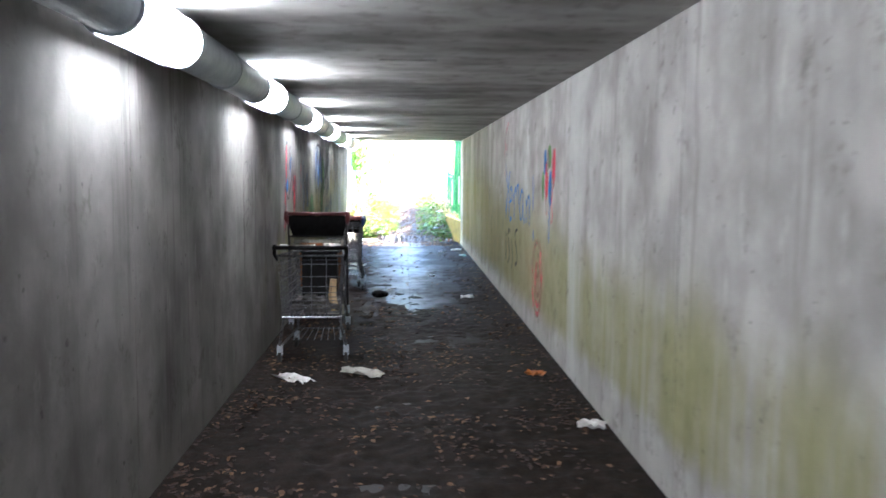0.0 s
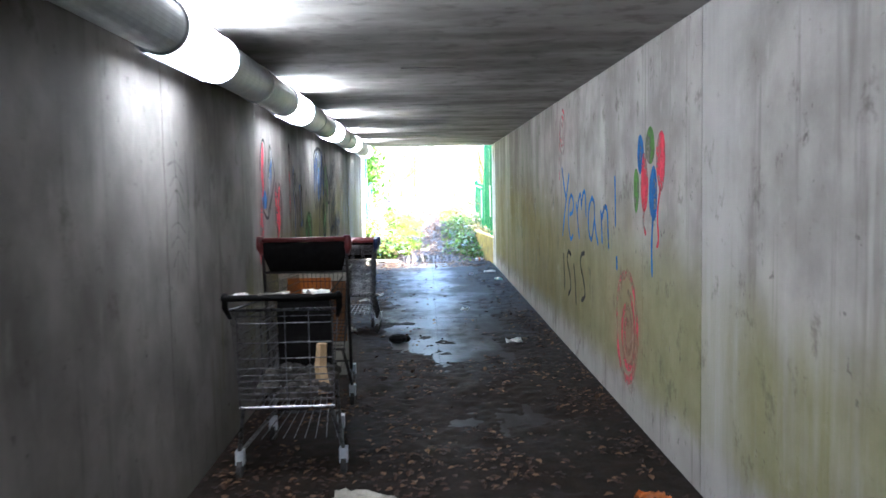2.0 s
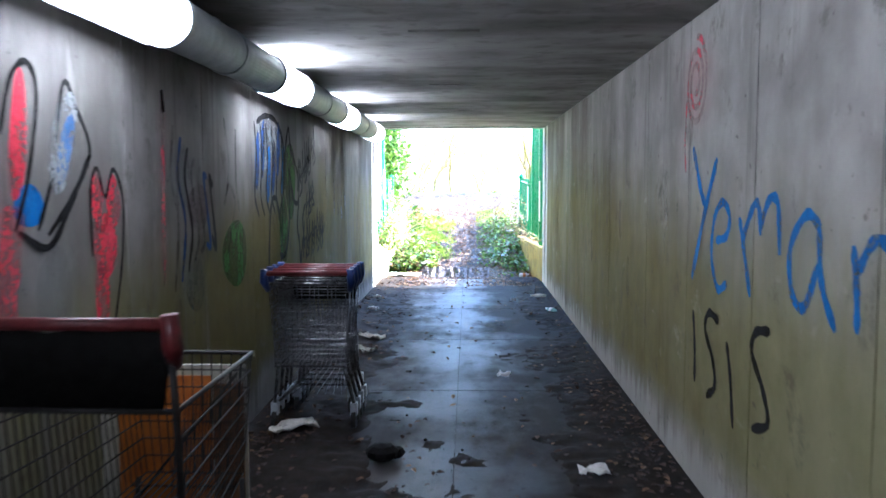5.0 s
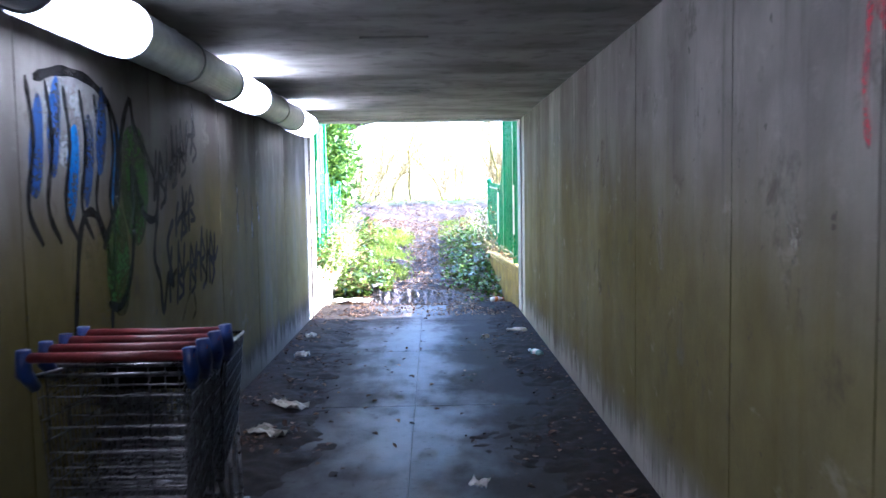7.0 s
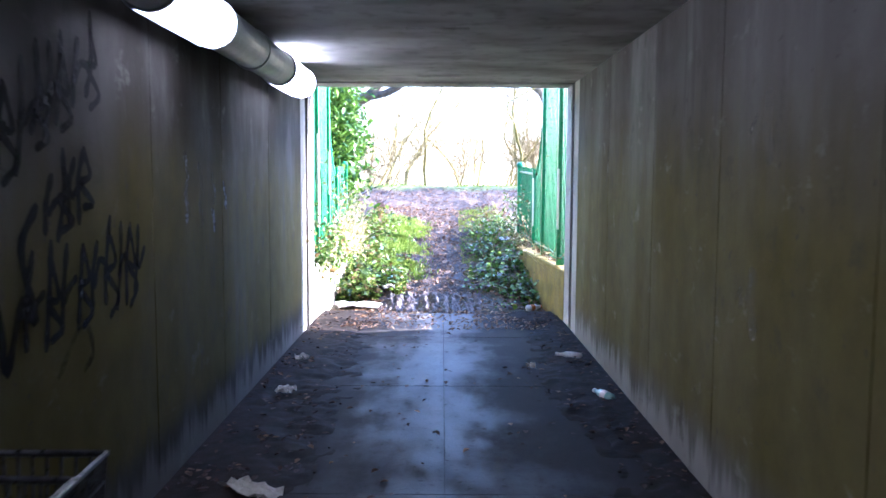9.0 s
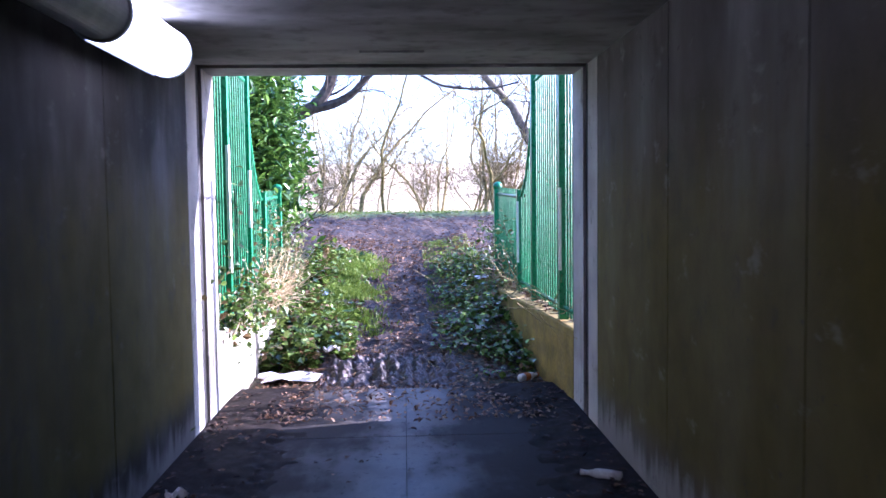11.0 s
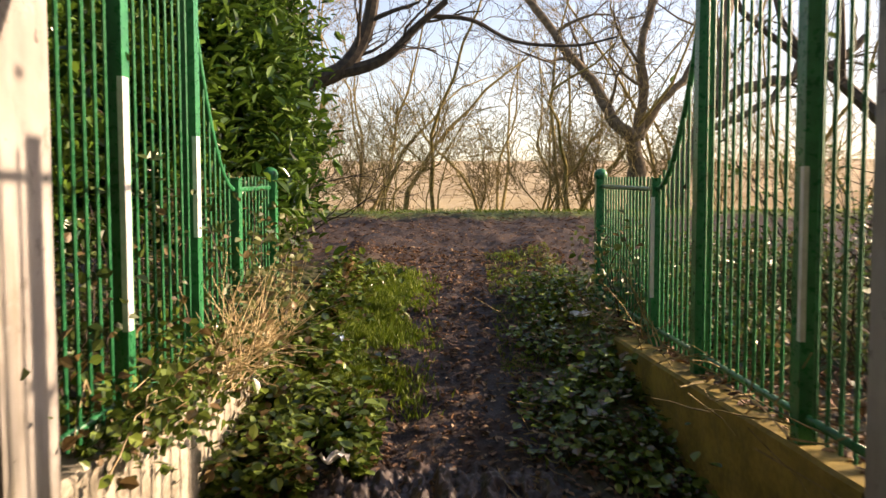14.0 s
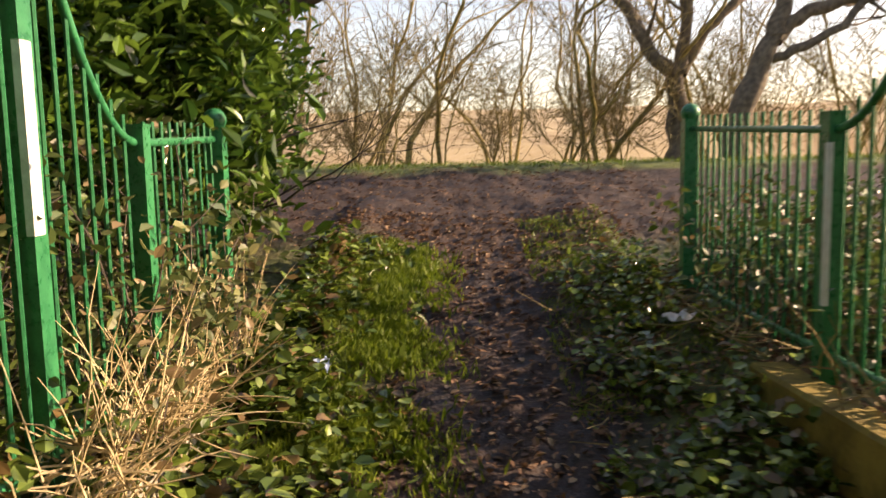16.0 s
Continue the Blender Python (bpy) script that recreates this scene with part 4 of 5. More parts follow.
for side, y1, name in ((1, 20.9, "retaining_wall_right"), (-1, 20.4, "retaining_wall_left")):
    s = Shape()
    a, b, t = kerb(side, 18.0), kerb(side, y1), 0.16
    n = 14
    for k in range(n + 1):
        y = 18.005 + (y1 - 18.005) * k / n
        x = a + (b - a) * k / n
        w = 0.008 * noise.noise(Vector((y * 3, side, 0)))
        s.v += [(side * (x + w), y, -0.15), (side * (x + w), y, 0.545), (side * (x + 0.015), y, 0.56 + w), (side * (x + t), y, 0.56), (side * (x + t), y, -0.15)]
    for k in range(n):
        for i in range(4):
            q = (k * 5 + i, k * 5 + i + 1, k * 5 + i + 6, k * 5 + i + 5)
            s.f.append(q if side < 0 else q[::-1])
    s.f += [(0, 1, 2, 3, 4), tuple(n * 5 + i for i in (4, 3, 2, 1, 0))]
    tagged(s.make(name, M_MOSSY if side > 0 else M_CREAM), "low mossy concrete wall holding back the bank", "wall", kind="structure")


# ---- railings ----
def railing(side, xa, xb, posts, end, label):
    """Green bar railing: tall near the tunnel, sweeping down to a low part that ends in a ball-topped post."""
    t = thing("railing", label, "railing", "railings beside the path")
    tall, lowz, foot = 2.62, 1.55, 0.60
    y0, y1 = 18.06, end

    def fx(y):
        return side * (xa + (xb - xa) * (y - 18) / (end - 18))

    sa, sb = posts[1], posts[2]

    def crest(y):
        if y <= sa:
            return tall
        if y >= sb:
            return lowz + 0.03 * max(0, y - sb)
        u = (y - sa) / (sb - sa)
        return lowz + (tall - lowz) * (1 - u) ** 2.1

    def ground(y):
        return max(foot, rise(y) + 0.02)

    ysamp = [sa + (sb - sa) * i / 14 for i in range(15)]
    line = [(fx(y0), y0, tall)] + [(fx(y), y, crest(y)) for y in ysamp] + [(fx(y1), y1, crest(y1))]
    Shape().tube(line, 0.017, 8).make("top_rail", M_GREEN, t, smooth=True)
    Shape().tube([(fx(y), y, ground(y) + 0.06) for y in np.linspace(y0, y1, 8)], 0.016, 8).make("bottom_rail", M_GREEN, t, smooth=True)
    y = y0 + 0.06
    while y < y1 - 0.05:
        if min(abs(y - p) for p in posts) > 0.04:
            over = 0.08
            Shape().rod((fx(y), y, ground(y) - 0.0), (fx(y), y, crest(y) + over), 0.0085, 6).make("bar", M_GREEN, t)
        y += 0.098
    for k, p in enumerate(posts):
        hgt = crest(p) + (0.06 if k > 1 else 0.1)
        w = 0.045 if k == len(posts) - 1 else 0.037
        post = Shape().box((fx(p) - w, p - w, rise(p) - 0.1 if p > 20.6 else 0.5), (fx(p) + w, p + w, hgt)).make("post", M_GREEN, t)
        if k == len(posts) - 1:
            Shape().ball((fx(p), p, hgt + 0.035), 0.06, 14).make("ball_cap", M_GREEN, post, smooth=True)
        else:
            Shape().box((fx(p) - w - 0.004, p - w - 0.004, hgt), (fx(p) + w + 0.004, p + w + 0.004, hgt + 0.01)).make("cap", M_GREEN, post)
        band = {(-1, 0): (0.95, 1.97), (-1, 1): (1.29, 1.81), (1, 2): (0.86, 1.5), (1, 0): (0.95, 1.6)}.get((side, k))
        if band:
            lo, hi = sorted((fx(p) - side * (w + 0.003), fx(p) - side * (w - 0.02)))
            Shape().box((lo, p - w - 0.003, band[0]), (hi if side < 0 else lo + 0.02, p + w * (0.5 if side < 0 else -0.3), band[1])).make("white_band", M_WHITE, post, "white band on the post")
    return t


railing(-1, 1.36, 1.40, [18.72, 19.66, 20.5, 21.55], 21.55, "green bar railing overgrown with brambles, sweeping down beside the path")
railing(1, 1.31, 1.25, [18.5, 19.75, 20.65, 22.48], 22.48, "green bar railing on a low wall, ending in a ball-topped post")


# ---- plants ----
def grow(shape, p, d, length, r, depth, g, spread=0.5, lift=0.15, kids=3, thin=0.62):
    """A tapering limb with side shoots."""
    p, d = np.array(p, float), np.array(d, float)
    n = 4
    pts, rad = [p], [r]
    ends = []
    for i in range(n):
        d = d + g.normal(size=3) * 0.2 + np.array((0, 0, lift * 0.3))
        d /= np.linalg.norm(d)
        p = p + d * length / n
        pts.append(p)
        rad.append(r * (1 - 0.55 * (i + 1) / n))
        ends.append((p, d, rad[-1]))
    shape.tube(pts, rad, 6 if r > 0.03 else 4 if r > 0.008 else 3, False)
    if depth > 0:
        for k in range(kids):
            q, e, rr = ends[min(n - 1, 1 + int(g.integers(0, n - 1)))] if k else ends[-1]
            f = e + g.normal(size=3) * spread
            f[2] += lift
            f /= np.linalg.norm(f)
            grow(shape, q, f, length * thin * g.uniform(0.75, 1.2), max(rr * 0.75, 0.004), depth - 1, g, spread, lift, kids, thin)


def bare_tree(x, y, tall, r, seed, material, label, stems=1, depth=4, kids=3, lean=(0, 0), group=""):
    g = np.random.default_rng(seed)
    t = thing("tree", label, "tree", group, pose(x, y, height(x, y) - 0.05))
    for k in range(stems):
        sh = Shape()
        d = (lean[0] + g.normal() * (0.12 + 0.1 * (stems > 1)), lean[1] + g.normal() * 0.12, 1)
        a = g.uniform(0, 6.28)
        o = 0.15 * (stems > 1)
        grow(sh, (o * math.cos(a), o * math.sin(a), 0), d, tall * 0.42 * g.uniform(0.8, 1.15), r * g.uniform(0.7, 1.1), depth, g, 0.36, 0.3, kids)
        sh.make("trunk" if stems == 1 else "stem", material, t)
    return t


def wander(g, p, d, length, r, steps, wild, lift):
    """Points and radii of a crooked shoot."""
    pts, rad, dirs = [p], [r], [d]
    for i in range(steps):
        d = d + g.normal(size=3) * wild + np.array((0, 0, lift))
        d = d / np.linalg.norm(d)
        p = p + d * length / steps
        pts.append(p)
        rad.append(max(r * (1 - 0.75 * (i + 1) / steps), 0.003))
        dirs.append(d)
    return pts, rad, dirs


def sapling(x, y, tall, r, seed, stems, label, group, lean=0.16):
    """A slender winter tree: crooked stems, rising branches, fine dark twigs."""
    g = np.random.default_rng(seed)
    t = thing("tree", label, "tree", group, pose(x, y, height(x, y) - 0.05))
    fine = Shape()
    for _ in range(stems):
        stem = Shape()
        p = np.array((g.normal() * 0.12, g.normal() * 0.12, 0.0)) * (stems > 1)
        d = np.array((g.normal() * lean, g.normal() * lean, 1.0))
        high = tall * g.uniform(0.7, 1.1)
        pts, rad, dirs = wander(g, p, d / np.linalg.norm(d), high, r * g.uniform(0.6, 1.15), 9, 0.17, 0.06)
        stem.tube(pts, rad, 6, False)
        for i in range(2, 10):
            for _ in range(int(g.integers(1, 3))):
                out = g.normal(size=3) * (1, 1, 0.25)
                d = dirs[i] * 0.75 + out / np.linalg.norm(out) * g.uniform(0.4, 0.9)
                ln = high * (1.1 - i / 10) * g.uniform(0.25, 0.5) + 0.25
                b, br, bd = wander(g, pts[i] - dirs[i] * g.uniform(0, 0.3), d / np.linalg.norm(d), ln, rad[i] * g.uniform(0.3, 0.6), 5, 0.24, 0.1)
                (stem if br[0] > 0.014 else fine).tube(b, br, 4, False)
                for q in range(1, 6):
                    for _ in range(2 if g.random() < 0.6 else 1):
                        out = g.normal(size=3)
                        e = bd[q] * 0.7 + out / np.linalg.norm(out) * 0.75
                        c, cr, cd = wander(g, b[q], e / np.linalg.norm(e), g.uniform(0.25, 0.7), 0.0065, 3, 0.25, 0.06)
                        fine.tube(c, cr, 3, False)
                        out = g.normal(size=3)
                        e = cd[1] * 0.6 + out / np.linalg.norm(out) * 0.7
                        fine.tube([c[1], c[1] + e * g.uniform(0.12, 0.3)], [0.004, 0.0025], 3, False)
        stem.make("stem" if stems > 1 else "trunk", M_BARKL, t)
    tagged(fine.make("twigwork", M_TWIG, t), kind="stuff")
    return t


k = 0
for x, y, tall, stems in ((-5.6, 32, 6, 3), (-4.0, 33, 6, 3), (-0.95, 30.6, 5.0, 1), (-0.4, 31.0, 5.2, 1), (0.9, 33.8, 5.5, 3), (1.7, 31.6, 6, 3), (2.5, 32.2, 5.5, 3), (4.3, 32.0, 6, 2), (-4.6, 30.5, 5.5, 3), (-3.5, 31.5, 6, 2), (-2.7, 30, 5.5, 2), (-2.0, 32.5, 6.5, 2), (-1.6, 31.0, 5.2, 2), (2.1, 30.8, 5.5, 3), (5.2, 33.0, 6, 3), (6.6, 31, 6, 3), (8.2, 32, 6, 2), (-7.0, 33, 6, 2)):
    sapling(x, y, tall, 0.042 + 0.025 * (stems < 2), 100 + k, stems, "slender bare winter tree lit yellow by low sun", "thicket of bare trees", 0.1 if stems < 2 else 0.2)
    k += 1
for i in range(14):
    sapling(-6 + i * 0.95 + 0.3 * math.sin(i * 5), 30 + 2.2 * ((i * 7) % 5) / 5, 2.2, 0.018, 500 + i, 4, "low twiggy golden shrub in the thicket", "thicket of shrubs", 0.45)
def gnarled(x, y, seed, label, limbs):
    """A bare tree of drawn limbs, the first of them the trunk, with twigs along the others."""
    t = thing("tree", label, "tree", "", pose(x, y, height(x, y) - 0.05))
    g = np.random.default_rng(seed)
    for k, (pts, r) in enumerate(limbs):
        sh = Shape()
        line = [p + g.normal(size=3) * 0.02 for p in curve(pts, 4)]
        sh.tube(line, [r * (1 - 0.5 * i / len(line)) * g.uniform(0.9, 1.12) for i in range(len(line))], 9, False)
        if k:
            for i in range(5, len(line), 2):
                d = line[i] - line[i - 1]
                grow(sh, line[i], d / np.linalg.norm(d) + g.normal(size=3) * 0.5, 1.0, r * 0.3, 4, g, 0.5, 0.12, 3)
        sh.make("limb" if k else "trunk", M_TRUNK, t, smooth=True)
    return t


gnarled(3.2, 29.8, 301, "bare forked tree with thick grey trunk", (
    ([(0, 0, 0), (0.05, 0, 0.6), (-0.05, 0, 1.2), (0.0, 0, 1.5)], 0.2), ([(-0.02, 0, 1.35), (-0.45, 0, 1.75), (-0.75, 0.1, 2.4), (-1.3, 0.1, 3.0), (-1.9, 0.2, 3.9)], 0.12),
    ([(0.0, 0, 1.4), (0.1, 0, 2.1), (0.05, -0.1, 2.9), (0.3, -0.1, 4.2)], 0.11), ([(0.05, 0, 1.4), (0.4, 0, 2.0), (0.95, 0.1, 2.6), (1.3, 0.2, 3.6)], 0.09)))
gnarled(3.55, 28.4, 322, "dark leaning bare tree with crooked limbs behind the railing", (
    ([(0, 0, 0), (0.12, 0, 0.7), (0.35, 0, 1.3), (0.55, 0, 1.75)], 0.19), ([(0.5, 0, 1.65), (0.66, 0, 2.2), (0.7, 0.1, 3.0), (0.95, 0.1, 3.9)], 0.13),
    ([(0.5, 0, 1.6), (0.95, 0, 1.95), (1.5, 0.1, 2.1), (2.3, 0.1, 2.3), (3.0, 0.2, 2.8)], 0.1), ([(0.35, 0, 1.3), (0.9, -0.1, 1.5), (1.5, -0.1, 1.9), (2.0, -0.1, 2.6)], 0.07)))
bare_tree(7.5, 27.5, 8, 0.16, 333, M_BARK, "bare tree behind the railing", 1, 5, 3)

big = thing("tree", "large dark tree with a heavy limb arching over the path", "tree", "", pose(-2.3, 25.2, height(-2.3, 25.2) - 0.05))
sh = Shape()
sh.tube(curve([(0, 0, 0), (0.1, 0, 1.2), (0.25, -0.1, 2.1), (0.2, -0.2, 3.4), (0.0, -0.3, 5.0)], 4), [0.26 - 0.006 * i for i in range(17)], 10)
sh.make("trunk", M_BARK, big, smooth=True)
g = np.random.default_rng(44)
for pts, r in (([(0.1, -0.1, 1.6), (0.5, -0.1, 1.86), (0.95, -0.1, 2.03), (1.24, -0.1, 2.45), (1.38, -0.2, 3.1), (1.5, -0.3, 4.0)], 0.13),
               ([(0.9, -0.1, 2.0), (1.25, -0.1, 2.07), (1.55, -0.1, 2.22), (1.82, -0.1, 2.5), (2.2, -0.2, 2.8)], 0.085),
               ([(2.0, -0.1, 2.65), (2.5, -0.1, 2.6), (3.0, -0.1, 2.35), (3.7, -0.1, 2.3), (4.2, -0.1, 2.4)], 0.03),
               ([(0.2, -0.2, 2.8), (0.5, -0.5, 3.4), (1.0, -0.8, 4.0)], 0.07)):
    sh = Shape()
    line = curve(pts, 4)
    sh.tube(line, [r * (1 - 0.6 * i / len(line)) for i in range(len(line))], 8, False)
    for i in range(4, len(line), 3):
        d = line[i] - line[i - 1]
        grow(sh, line[i], d / np.linalg.norm(d) + g.normal(size=3) * 0.5, 0.75, r * 0.25, 3, g, 0.5, 0.1, 3)
    sh.make("limb", M_BARK, big)

# evergreen bush beyond the left railing
bush = thing("bush", "glossy dark green laurel bush crowding the railing", "bush", "", pose(-2.45, 23.2, 0.7))
g = np.random.default_rng(55)
sh = Shape()
for i in range(9):
    a = g.uniform(0, 6.28)
    grow(sh, (0.2 * math.cos(a), 0.2 * math.sin(a), 0), (0.4 * math.cos(a), 0.4 * math.sin(a), 1), 1.3, 0.03, 2, g, 0.5, 0.1, 3)
sh.make("stem", M_BARK, bush)
pts = []
for i in range(150):
    a, e = g.uniform(0, 6.28), g.uniform(-0.25, 1)
    k = g.uniform(0.72, 1.08)
    c = np.array((1.0 * k * math.cos(a) * math.sqrt(1 - 0.55 * e * e), 1.3 * k * math.sin(a) * math.sqrt(1 - 0.55 * e * e), 1.25 + 1.75 * e * k))
    pts.append(c + g.normal(size=(95, 3)) * (0.17, 0.17, 0.13))
tagged(leaves("crown", np.concatenate(pts), 0.125, M_LAUREL, bush, 0.45, 0.4, 8), kind="stuff")
bush2 = copy_thing(bush, pose(-3.6, 21.6, 0.55, 0, 0, 130))
bush4 = copy_thing(bush, pose(-2.4, 22.3, 0.25, 0, 0, 180))
bush3 = copy_thing(bush, pose(-3.1, 19.4, 0.3, 0, 0, 40))


def scatter(n, seed, fn):
    g2 = np.random.default_rng(seed)
    out = []
    while len(out) < n:
        p = fn(g2)
        if p is not None:
            out.append(p)
    return out


def bank_left(g2):
    y = g2.uniform(19.2, 23.2)
    x = -g2.uniform(0.42, 1.22)
    if noise.noise(Vector((x * 2.5, y * 1.8, 11))) + 0.35 * (abs(x) - 0.6) < -0.12:
        return None
    if x > -0.9 + 0.12 * noise.noise(Vector((y * 3, 0, 2))) and y > 20.3 + 0.6 * noise.noise(Vector((x * 3, 1, 2))) and g2.random() < 0.88 or g2.random() > (abs(x) - 0.35) * 3.5 + noise.noise(Vector((x * 3, y * 3, 5))):
        return None
    return (x, y, height(x, y) + g2.exponential(0.05) + 0.02)


def bank_right(g2):
    y = g2.uniform(18.9, 22.9)
    x = g2.uniform(0.28, 1.15)
    if noise.noise(Vector((x * 2.5, y * 1.8, 21))) + 0.5 * (abs(x) - 0.6) < -0.1 or g2.random() > (x - 0.3) * 2.6 - 0.25 * max(0, y - 21) + noise.noise(Vector((x * 3, y * 3, 6))):
        return None
    return (x, y, height(x, y) + g2.exponential(0.05) + 0.02)


tagged(leaves("ground_ivy", scatter(7500, 61, bank_left), 0.066, M_IVY, flat=0.55, slim=0.8, seed=9), "low green ivy and nettles on the bank", "ivy", kind="stuff")
tagged(leaves("ground_ivy", scatter(3000, 62, bank_right), 0.055, M_IVY, flat=0.55, slim=0.8, seed=10), "dark ivy on the shaded bank below the wall", "ivy", kind="stuff")


def kerb_top(g2):
    y = g2.uniform(18.25, 20.3)
    if noise.noise(Vector((y * 3.1, 4, 7))) < -0.1:
        return None
    return (-kerb(-1, y) + g2.uniform(-0.12, 0.05), y, 0.6 - g2.exponential(0.08))


tagged(leaves("ground_ivy", scatter(450, 63, kerb_top), 0.055, M_IVY, flat=0.3, slim=0.75, seed=15), "ivy trailing over the top of the low wall", "ivy", kind="stuff")


def turf(g2):
    y = g2.uniform(20.2, 23.4)
    x = -0.68 + g2.normal() * 0.18
    if noise.noise(Vector((x * 3, y * 2.2, 31))) + 0.8 * min(0, -0.5 - x) < g2.normal() * 0.25 - 0.15:
        return None
    return (x, y, height(x, y) + 0.02)


def turf_right(g2):
    y = g2.uniform(20.6, 24.2)
    x = g2.uniform(0.3, 1.1)
    if noise.noise(Vector((x * 3, y * 2.2, 37))) < g2.normal() * 0.3 + 0.1:
        return None
    return (x, y, height(x, y) + 0.02)


def verge(g2):
    y, x = g2.uniform(27.0, 28.6), g2.uniform(-6, 7)
    return (x, y, height(x, y) + 0.03)


for fn, n, s, size in ((turf, 17000, 71, 0.085), (turf_right, 3000, 72, 0.05), (verge, 5000, 73, 0.06)):
    tagged(leaves("grass", scatter(n, s, fn), size, M_GRASS, slim=0.09, seed=s, up=(0.0, 0.0, 0.9)), "short bright green grass beside the muddy path", "grass", kind="stuff")


def fallen(g2):
    y, x = g2.uniform(17.6, 24.5), g2.uniform(-1.2, 1.2)
    if y < 18.68:
        return (x, y, 0.02) if g2.random() < 0.25 + 0.6 * abs(x) else None
    if abs(x) < 0.4 and g2.random() < 0.3:
        return None
    return (x, y, height(x, y) + 0.012)


def crest(g2):
    y, x = g2.uniform(23.5, 27.2), g2.uniform(-1.85, 1.85)
    return (x, y, height(x, y) + 0.01)


def behind_right(g2):
    y, x = g2.uniform(18.1, 23), g2.uniform(1.22, 2.6)
    return (x, y, height(x, y) + 0.02 + g2.exponential(0.015))


tagged(leaves("fallen_leaves", scatter(9500, 81, fallen), 0.042, M_FALLEN, flat=0.7, seed=12), "brown fallen leaves over the path and banks", "leaves", kind="stuff")
tagged(leaves("fallen_leaves", scatter(1700, 83, crest), 0.045, M_FALLEN, flat=0.9, seed=14), "trodden brown leaves on the crossing path", "leaves", kind="stuff")
tagged(leaves("fallen_leaves", scatter(3500, 82, behind_right), 0.065, M_FALLEN, flat=0.7, slim=0.4, seed=13), "dry tan leaves and stalks behind the railing", "leaves", kind="stuff")


def sticks(name, label, n, seed, spot, long, r, material, lean=1.0, steps=3):
    g2 = np.random.default_rng(seed)
    sh = Shape()
    for _ in range(n):
        p = np.array(spot(g2))
        d = g2.normal(size=3) * (lean, lean, 0.25) + (0, 0, 0.5 if lean < 1 else 0.15)
        d /= np.linalg.norm(d)
        ln = long * g2.uniform(0.5, 1.3)
        pts = [p]
        for k in range(steps):
            d = d + g2.normal(size=3) * (0.09 if lean < 1 else 0.2) + (0, 0, -0.05 * k if lean < 1 else 0)
            p = p + d / np.linalg.norm(d) * ln / steps
            pts.append(p)
        sh.tube(pts, [r * (1 - 0.2 * i) for i in range(len(pts))], 3, False)
    return tagged(sh.make(name, material), label, "stalks", kind="stuff")


sticks("dead_stalks", "dry tan reeds leaning out from the railing", 130, 91, lambda q: (-q.uniform(1.1, 1.32), q.uniform(19.5, 21.2), 0.5 + q.uniform(0, 0.1)), 0.52, 0.005, M_STRAW, 0.26, 4)
sticks("dead_stalks", "tangle of broken straw on the wall top", 220, 95, lambda q: (-q.uniform(1.12, 1.36), q.uniform(19.4, 20.6), 0.56 + q.uniform(0, 0.14)), 0.25, 0.0045, M_STRAW, 1.1)
sticks("dead_stalks", "broken tan stalks lying along the retaining wall", 90, 92, lambda q: (q.uniform(1.0, 1.5), q.uniform(18.2, 22.3), 0.6 + q.uniform(0, 0.06)), 0.4, 0.005, M_TWIG, 1.3)
sticks("twigs", "thin dead twigs scattered over the shaded bank", 120, 93, lambda q: ((lambda a, b: (a, b, height(a, b) + 0.02))(q.uniform(0.35, 1.1), q.uniform(18.8, 22.5))), 0.25, 0.004, M_TWIG, 1.6)


def bramble(x0, x1, y0, y1, z0, z1, n, count, seed, label, material=M_BRAMBLE, stalk=M_BARK, arch=1.0):
    """Arching thorny stems with leaves along them."""
    g2 = np.random.default_rng(seed)
    t = thing("bramble", label, "bramble", "brambles", pose((x0 + x1) / 2, (y0 + y1) / 2, z0))
    o = np.array(((x0 + x1) / 2, (y0 + y1) / 2, z0))
    sh, pts = Shape(), []
    for _ in range(n):
        p = np.array((g2.uniform(x0, x1), g2.uniform(y0, y1), z0)) - o
        d = np.array((g2.normal() * 0.35, g2.normal() * 0.35, 1.0))
        line = [p]
        ln = (z1 - z0) * g2.uniform(0.5, 1.25)
        for k in range(7):
            d = d + g2.normal(size=3) * 0.22 + (0, 0, -0.14 * k * arch)
            p = p + d / np.linalg.norm(d) * ln / 6
            p[0] = min(max(p[0], x0 - o[0] - 0.12), x1 - o[0] + 0.12)
            line.append(p)
        sh.tube(line, [0.005 * (1 - 0.1 * i) for i in range(8)], 3, False)
        for q in line[2:]:
            pts += [q + g2.normal(size=3) * 0.07 for _ in range(count)]
    tagged(sh.make("tangle", stalk, t), kind="stuff")
    tagged(leaves("foliage", pts, 0.052, material, t, 0.35, 0.7, seed + 5), kind="stuff")
    return t


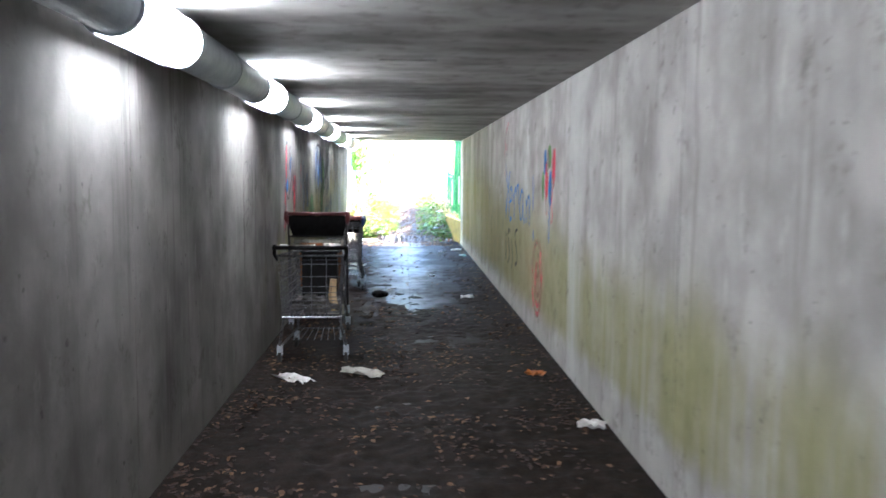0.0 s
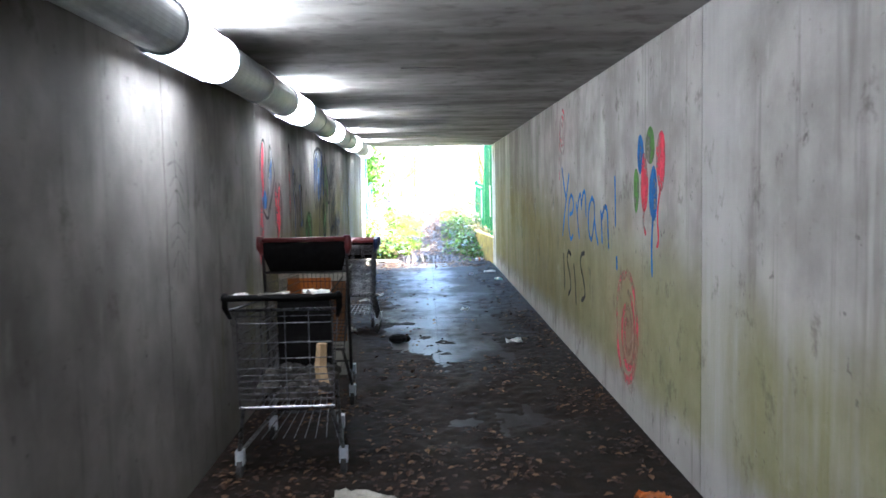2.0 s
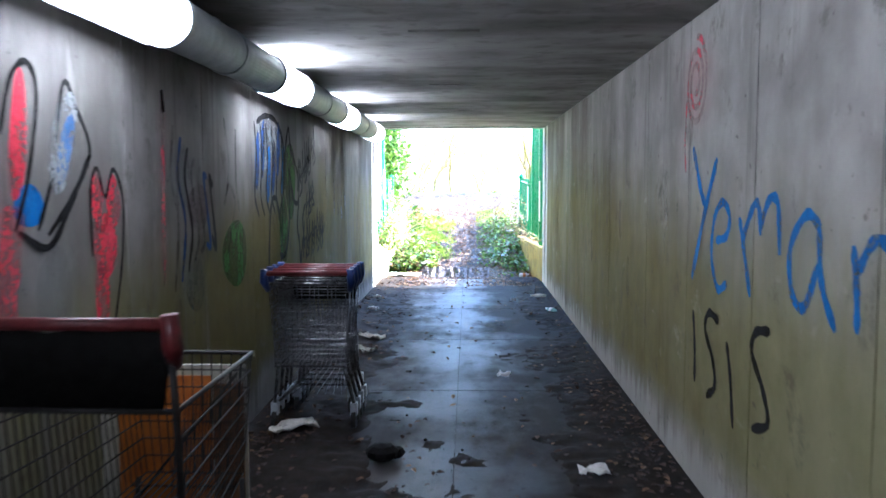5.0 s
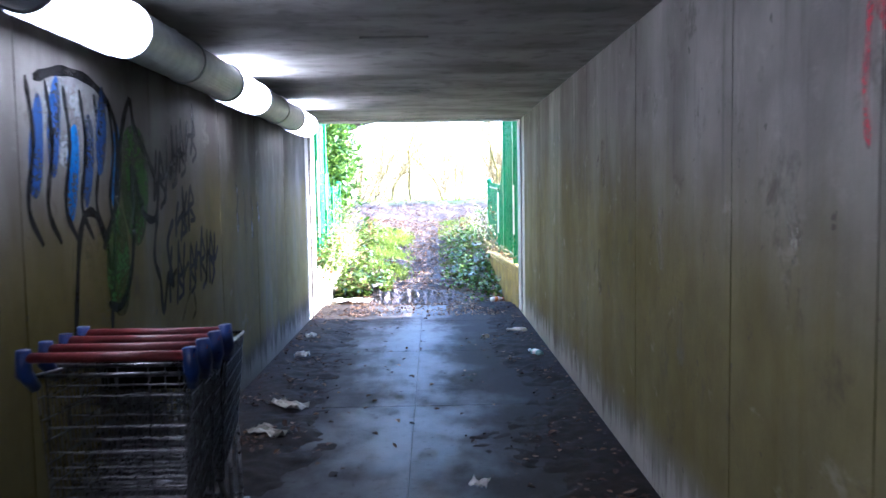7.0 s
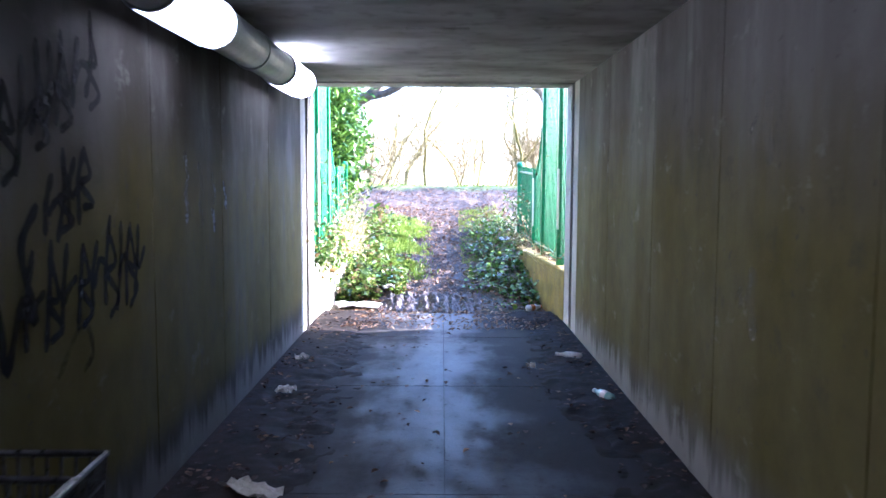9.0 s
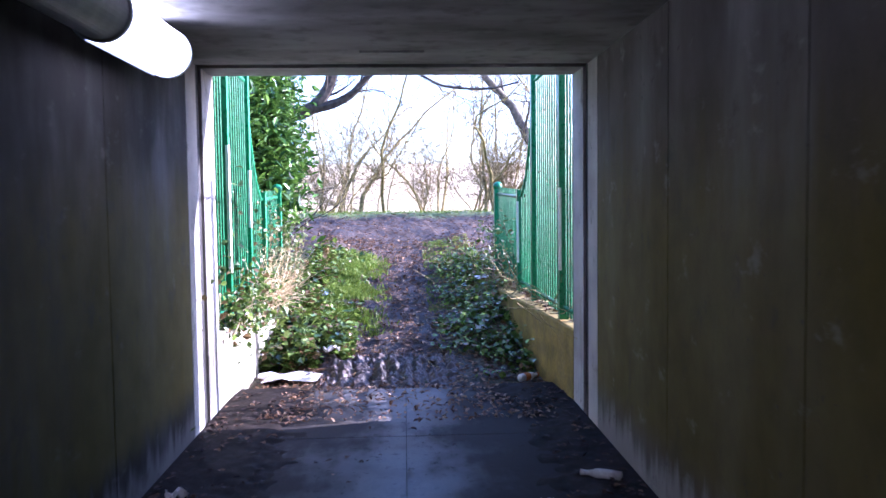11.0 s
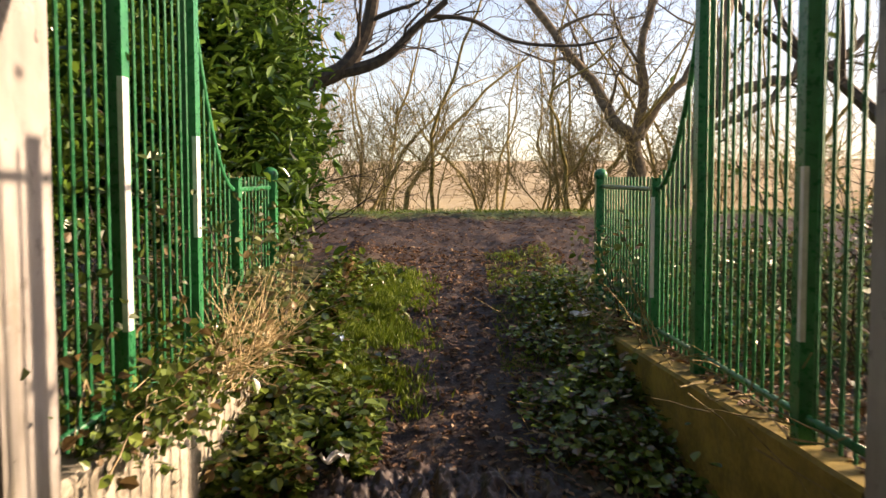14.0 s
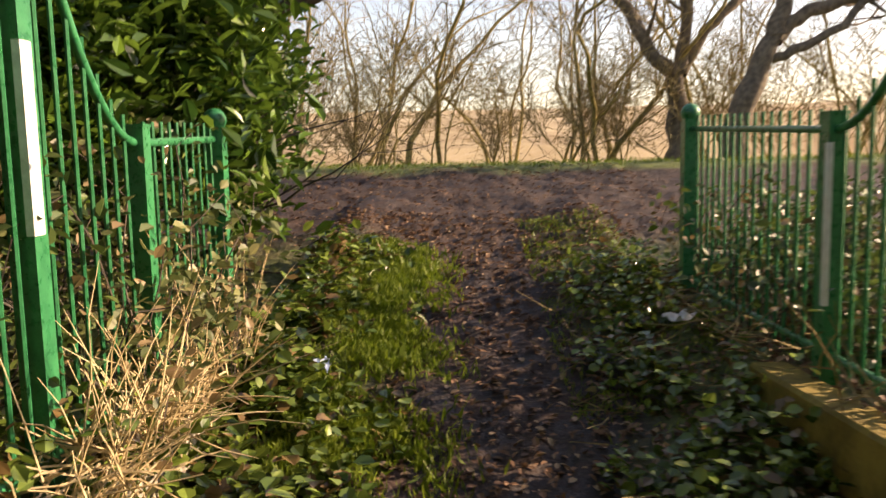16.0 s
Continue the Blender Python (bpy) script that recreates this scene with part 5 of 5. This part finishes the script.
bramble(-1.5, -1.2, 18.2, 19.9, 0.5, 1.05, 34, 8, 111, "bramble leaves growing through the foot of the railing", M_IVY, M_STRAW)
bramble(-1.6, -1.25, 19.9, 21.7, 0.6, 1.85, 38, 8, 112, "pale dying bramble tangled over the railing", leafy("fading bramble", (0.06, 0.09, 0.025), (0.26, 0.27, 0.1), 0.45, 0.25, (0.36, 0.25, 0.13)))
bramble(-2.4, -1.5, 18.3, 21.5, 0.5, 2.4, 60, 9, 113, "dense bramble thicket behind the railing")
bramble(1.5, 3.0, 18.75, 19.7, 0.6, 2.8, 46, 1, 114, "tangled bare bramble with few leaves behind the railing", arch=0.25)
bramble(1.45, 3.0, 21.1, 23.4, 0.7, 1.5, 80, 12, 115, "dark ivy-covered scrub behind the railing")
bramble(1.45, 3.0, 19.5, 21.1, 0.6, 0.85, 60, 8, 119, "low dark ivy on the ground behind the railing")
bramble(1.15, 1.4, 20.9, 22.0, 0.6, 1.6, 9, 5, 116, "ivy climbing the low railing")
bramble(3.0, 5.5, 20.0, 24.5, 0.7, 1.4, 40, 4, 117, "scrubby thicket beyond the railing")
bramble(3.2, 5.2, 19.3, 24.0, 0.7, 2.0, 80, 2, 118, "tall dead scrub standing well behind the railing", arch=0.3)
for x, y, s in ((5.2, 19.2, 403), (5.4, 23.6, 406)):
    bare_tree(x, y, 4.5, 0.035, s, M_BARK, "thin bare shrub behind the railing", 3, 3, 3, group="bare shrubs")

crumpled("plastic_bag", "flattened white plastic bag at the path edge", "bag", -0.92, 19.0, height(-0.92, 19.0) + 0.015, 0.5, 0.28, M_PAPER, 70, 0.05)
crumpled("litter", "blue and white crisp packet on the bank", "litter", -0.86, 21.2, height(-0.86, 21.2) + 0.03, 0.1, 0.12, plain("pale blue plastic", (0.3, 0.4, 0.6), (0.6, 0.7, 0.85), 15, 0.4), 71, 0.08)
crumpled("litter", "white wrapper in the shaded ivy", "litter", 0.8, 20.0, height(0.8, 20.0) + 0.05, 0.12, 0.08, M_PAPER, 72, 0.05)
crumpled("litter", "pale wrapper on the bank below the railing", "litter", 0.95, 21.6, height(0.95, 21.6) + 0.05, 0.14, 0.09, M_PAPER, 73, 0.05)
crumpled("litter", "crumpled white tissue among the ivy", "litter", -0.62, 19.45, height(-0.62, 19.45) + 0.05, 0.13, 0.1, M_PAPER, 74, 0.07)
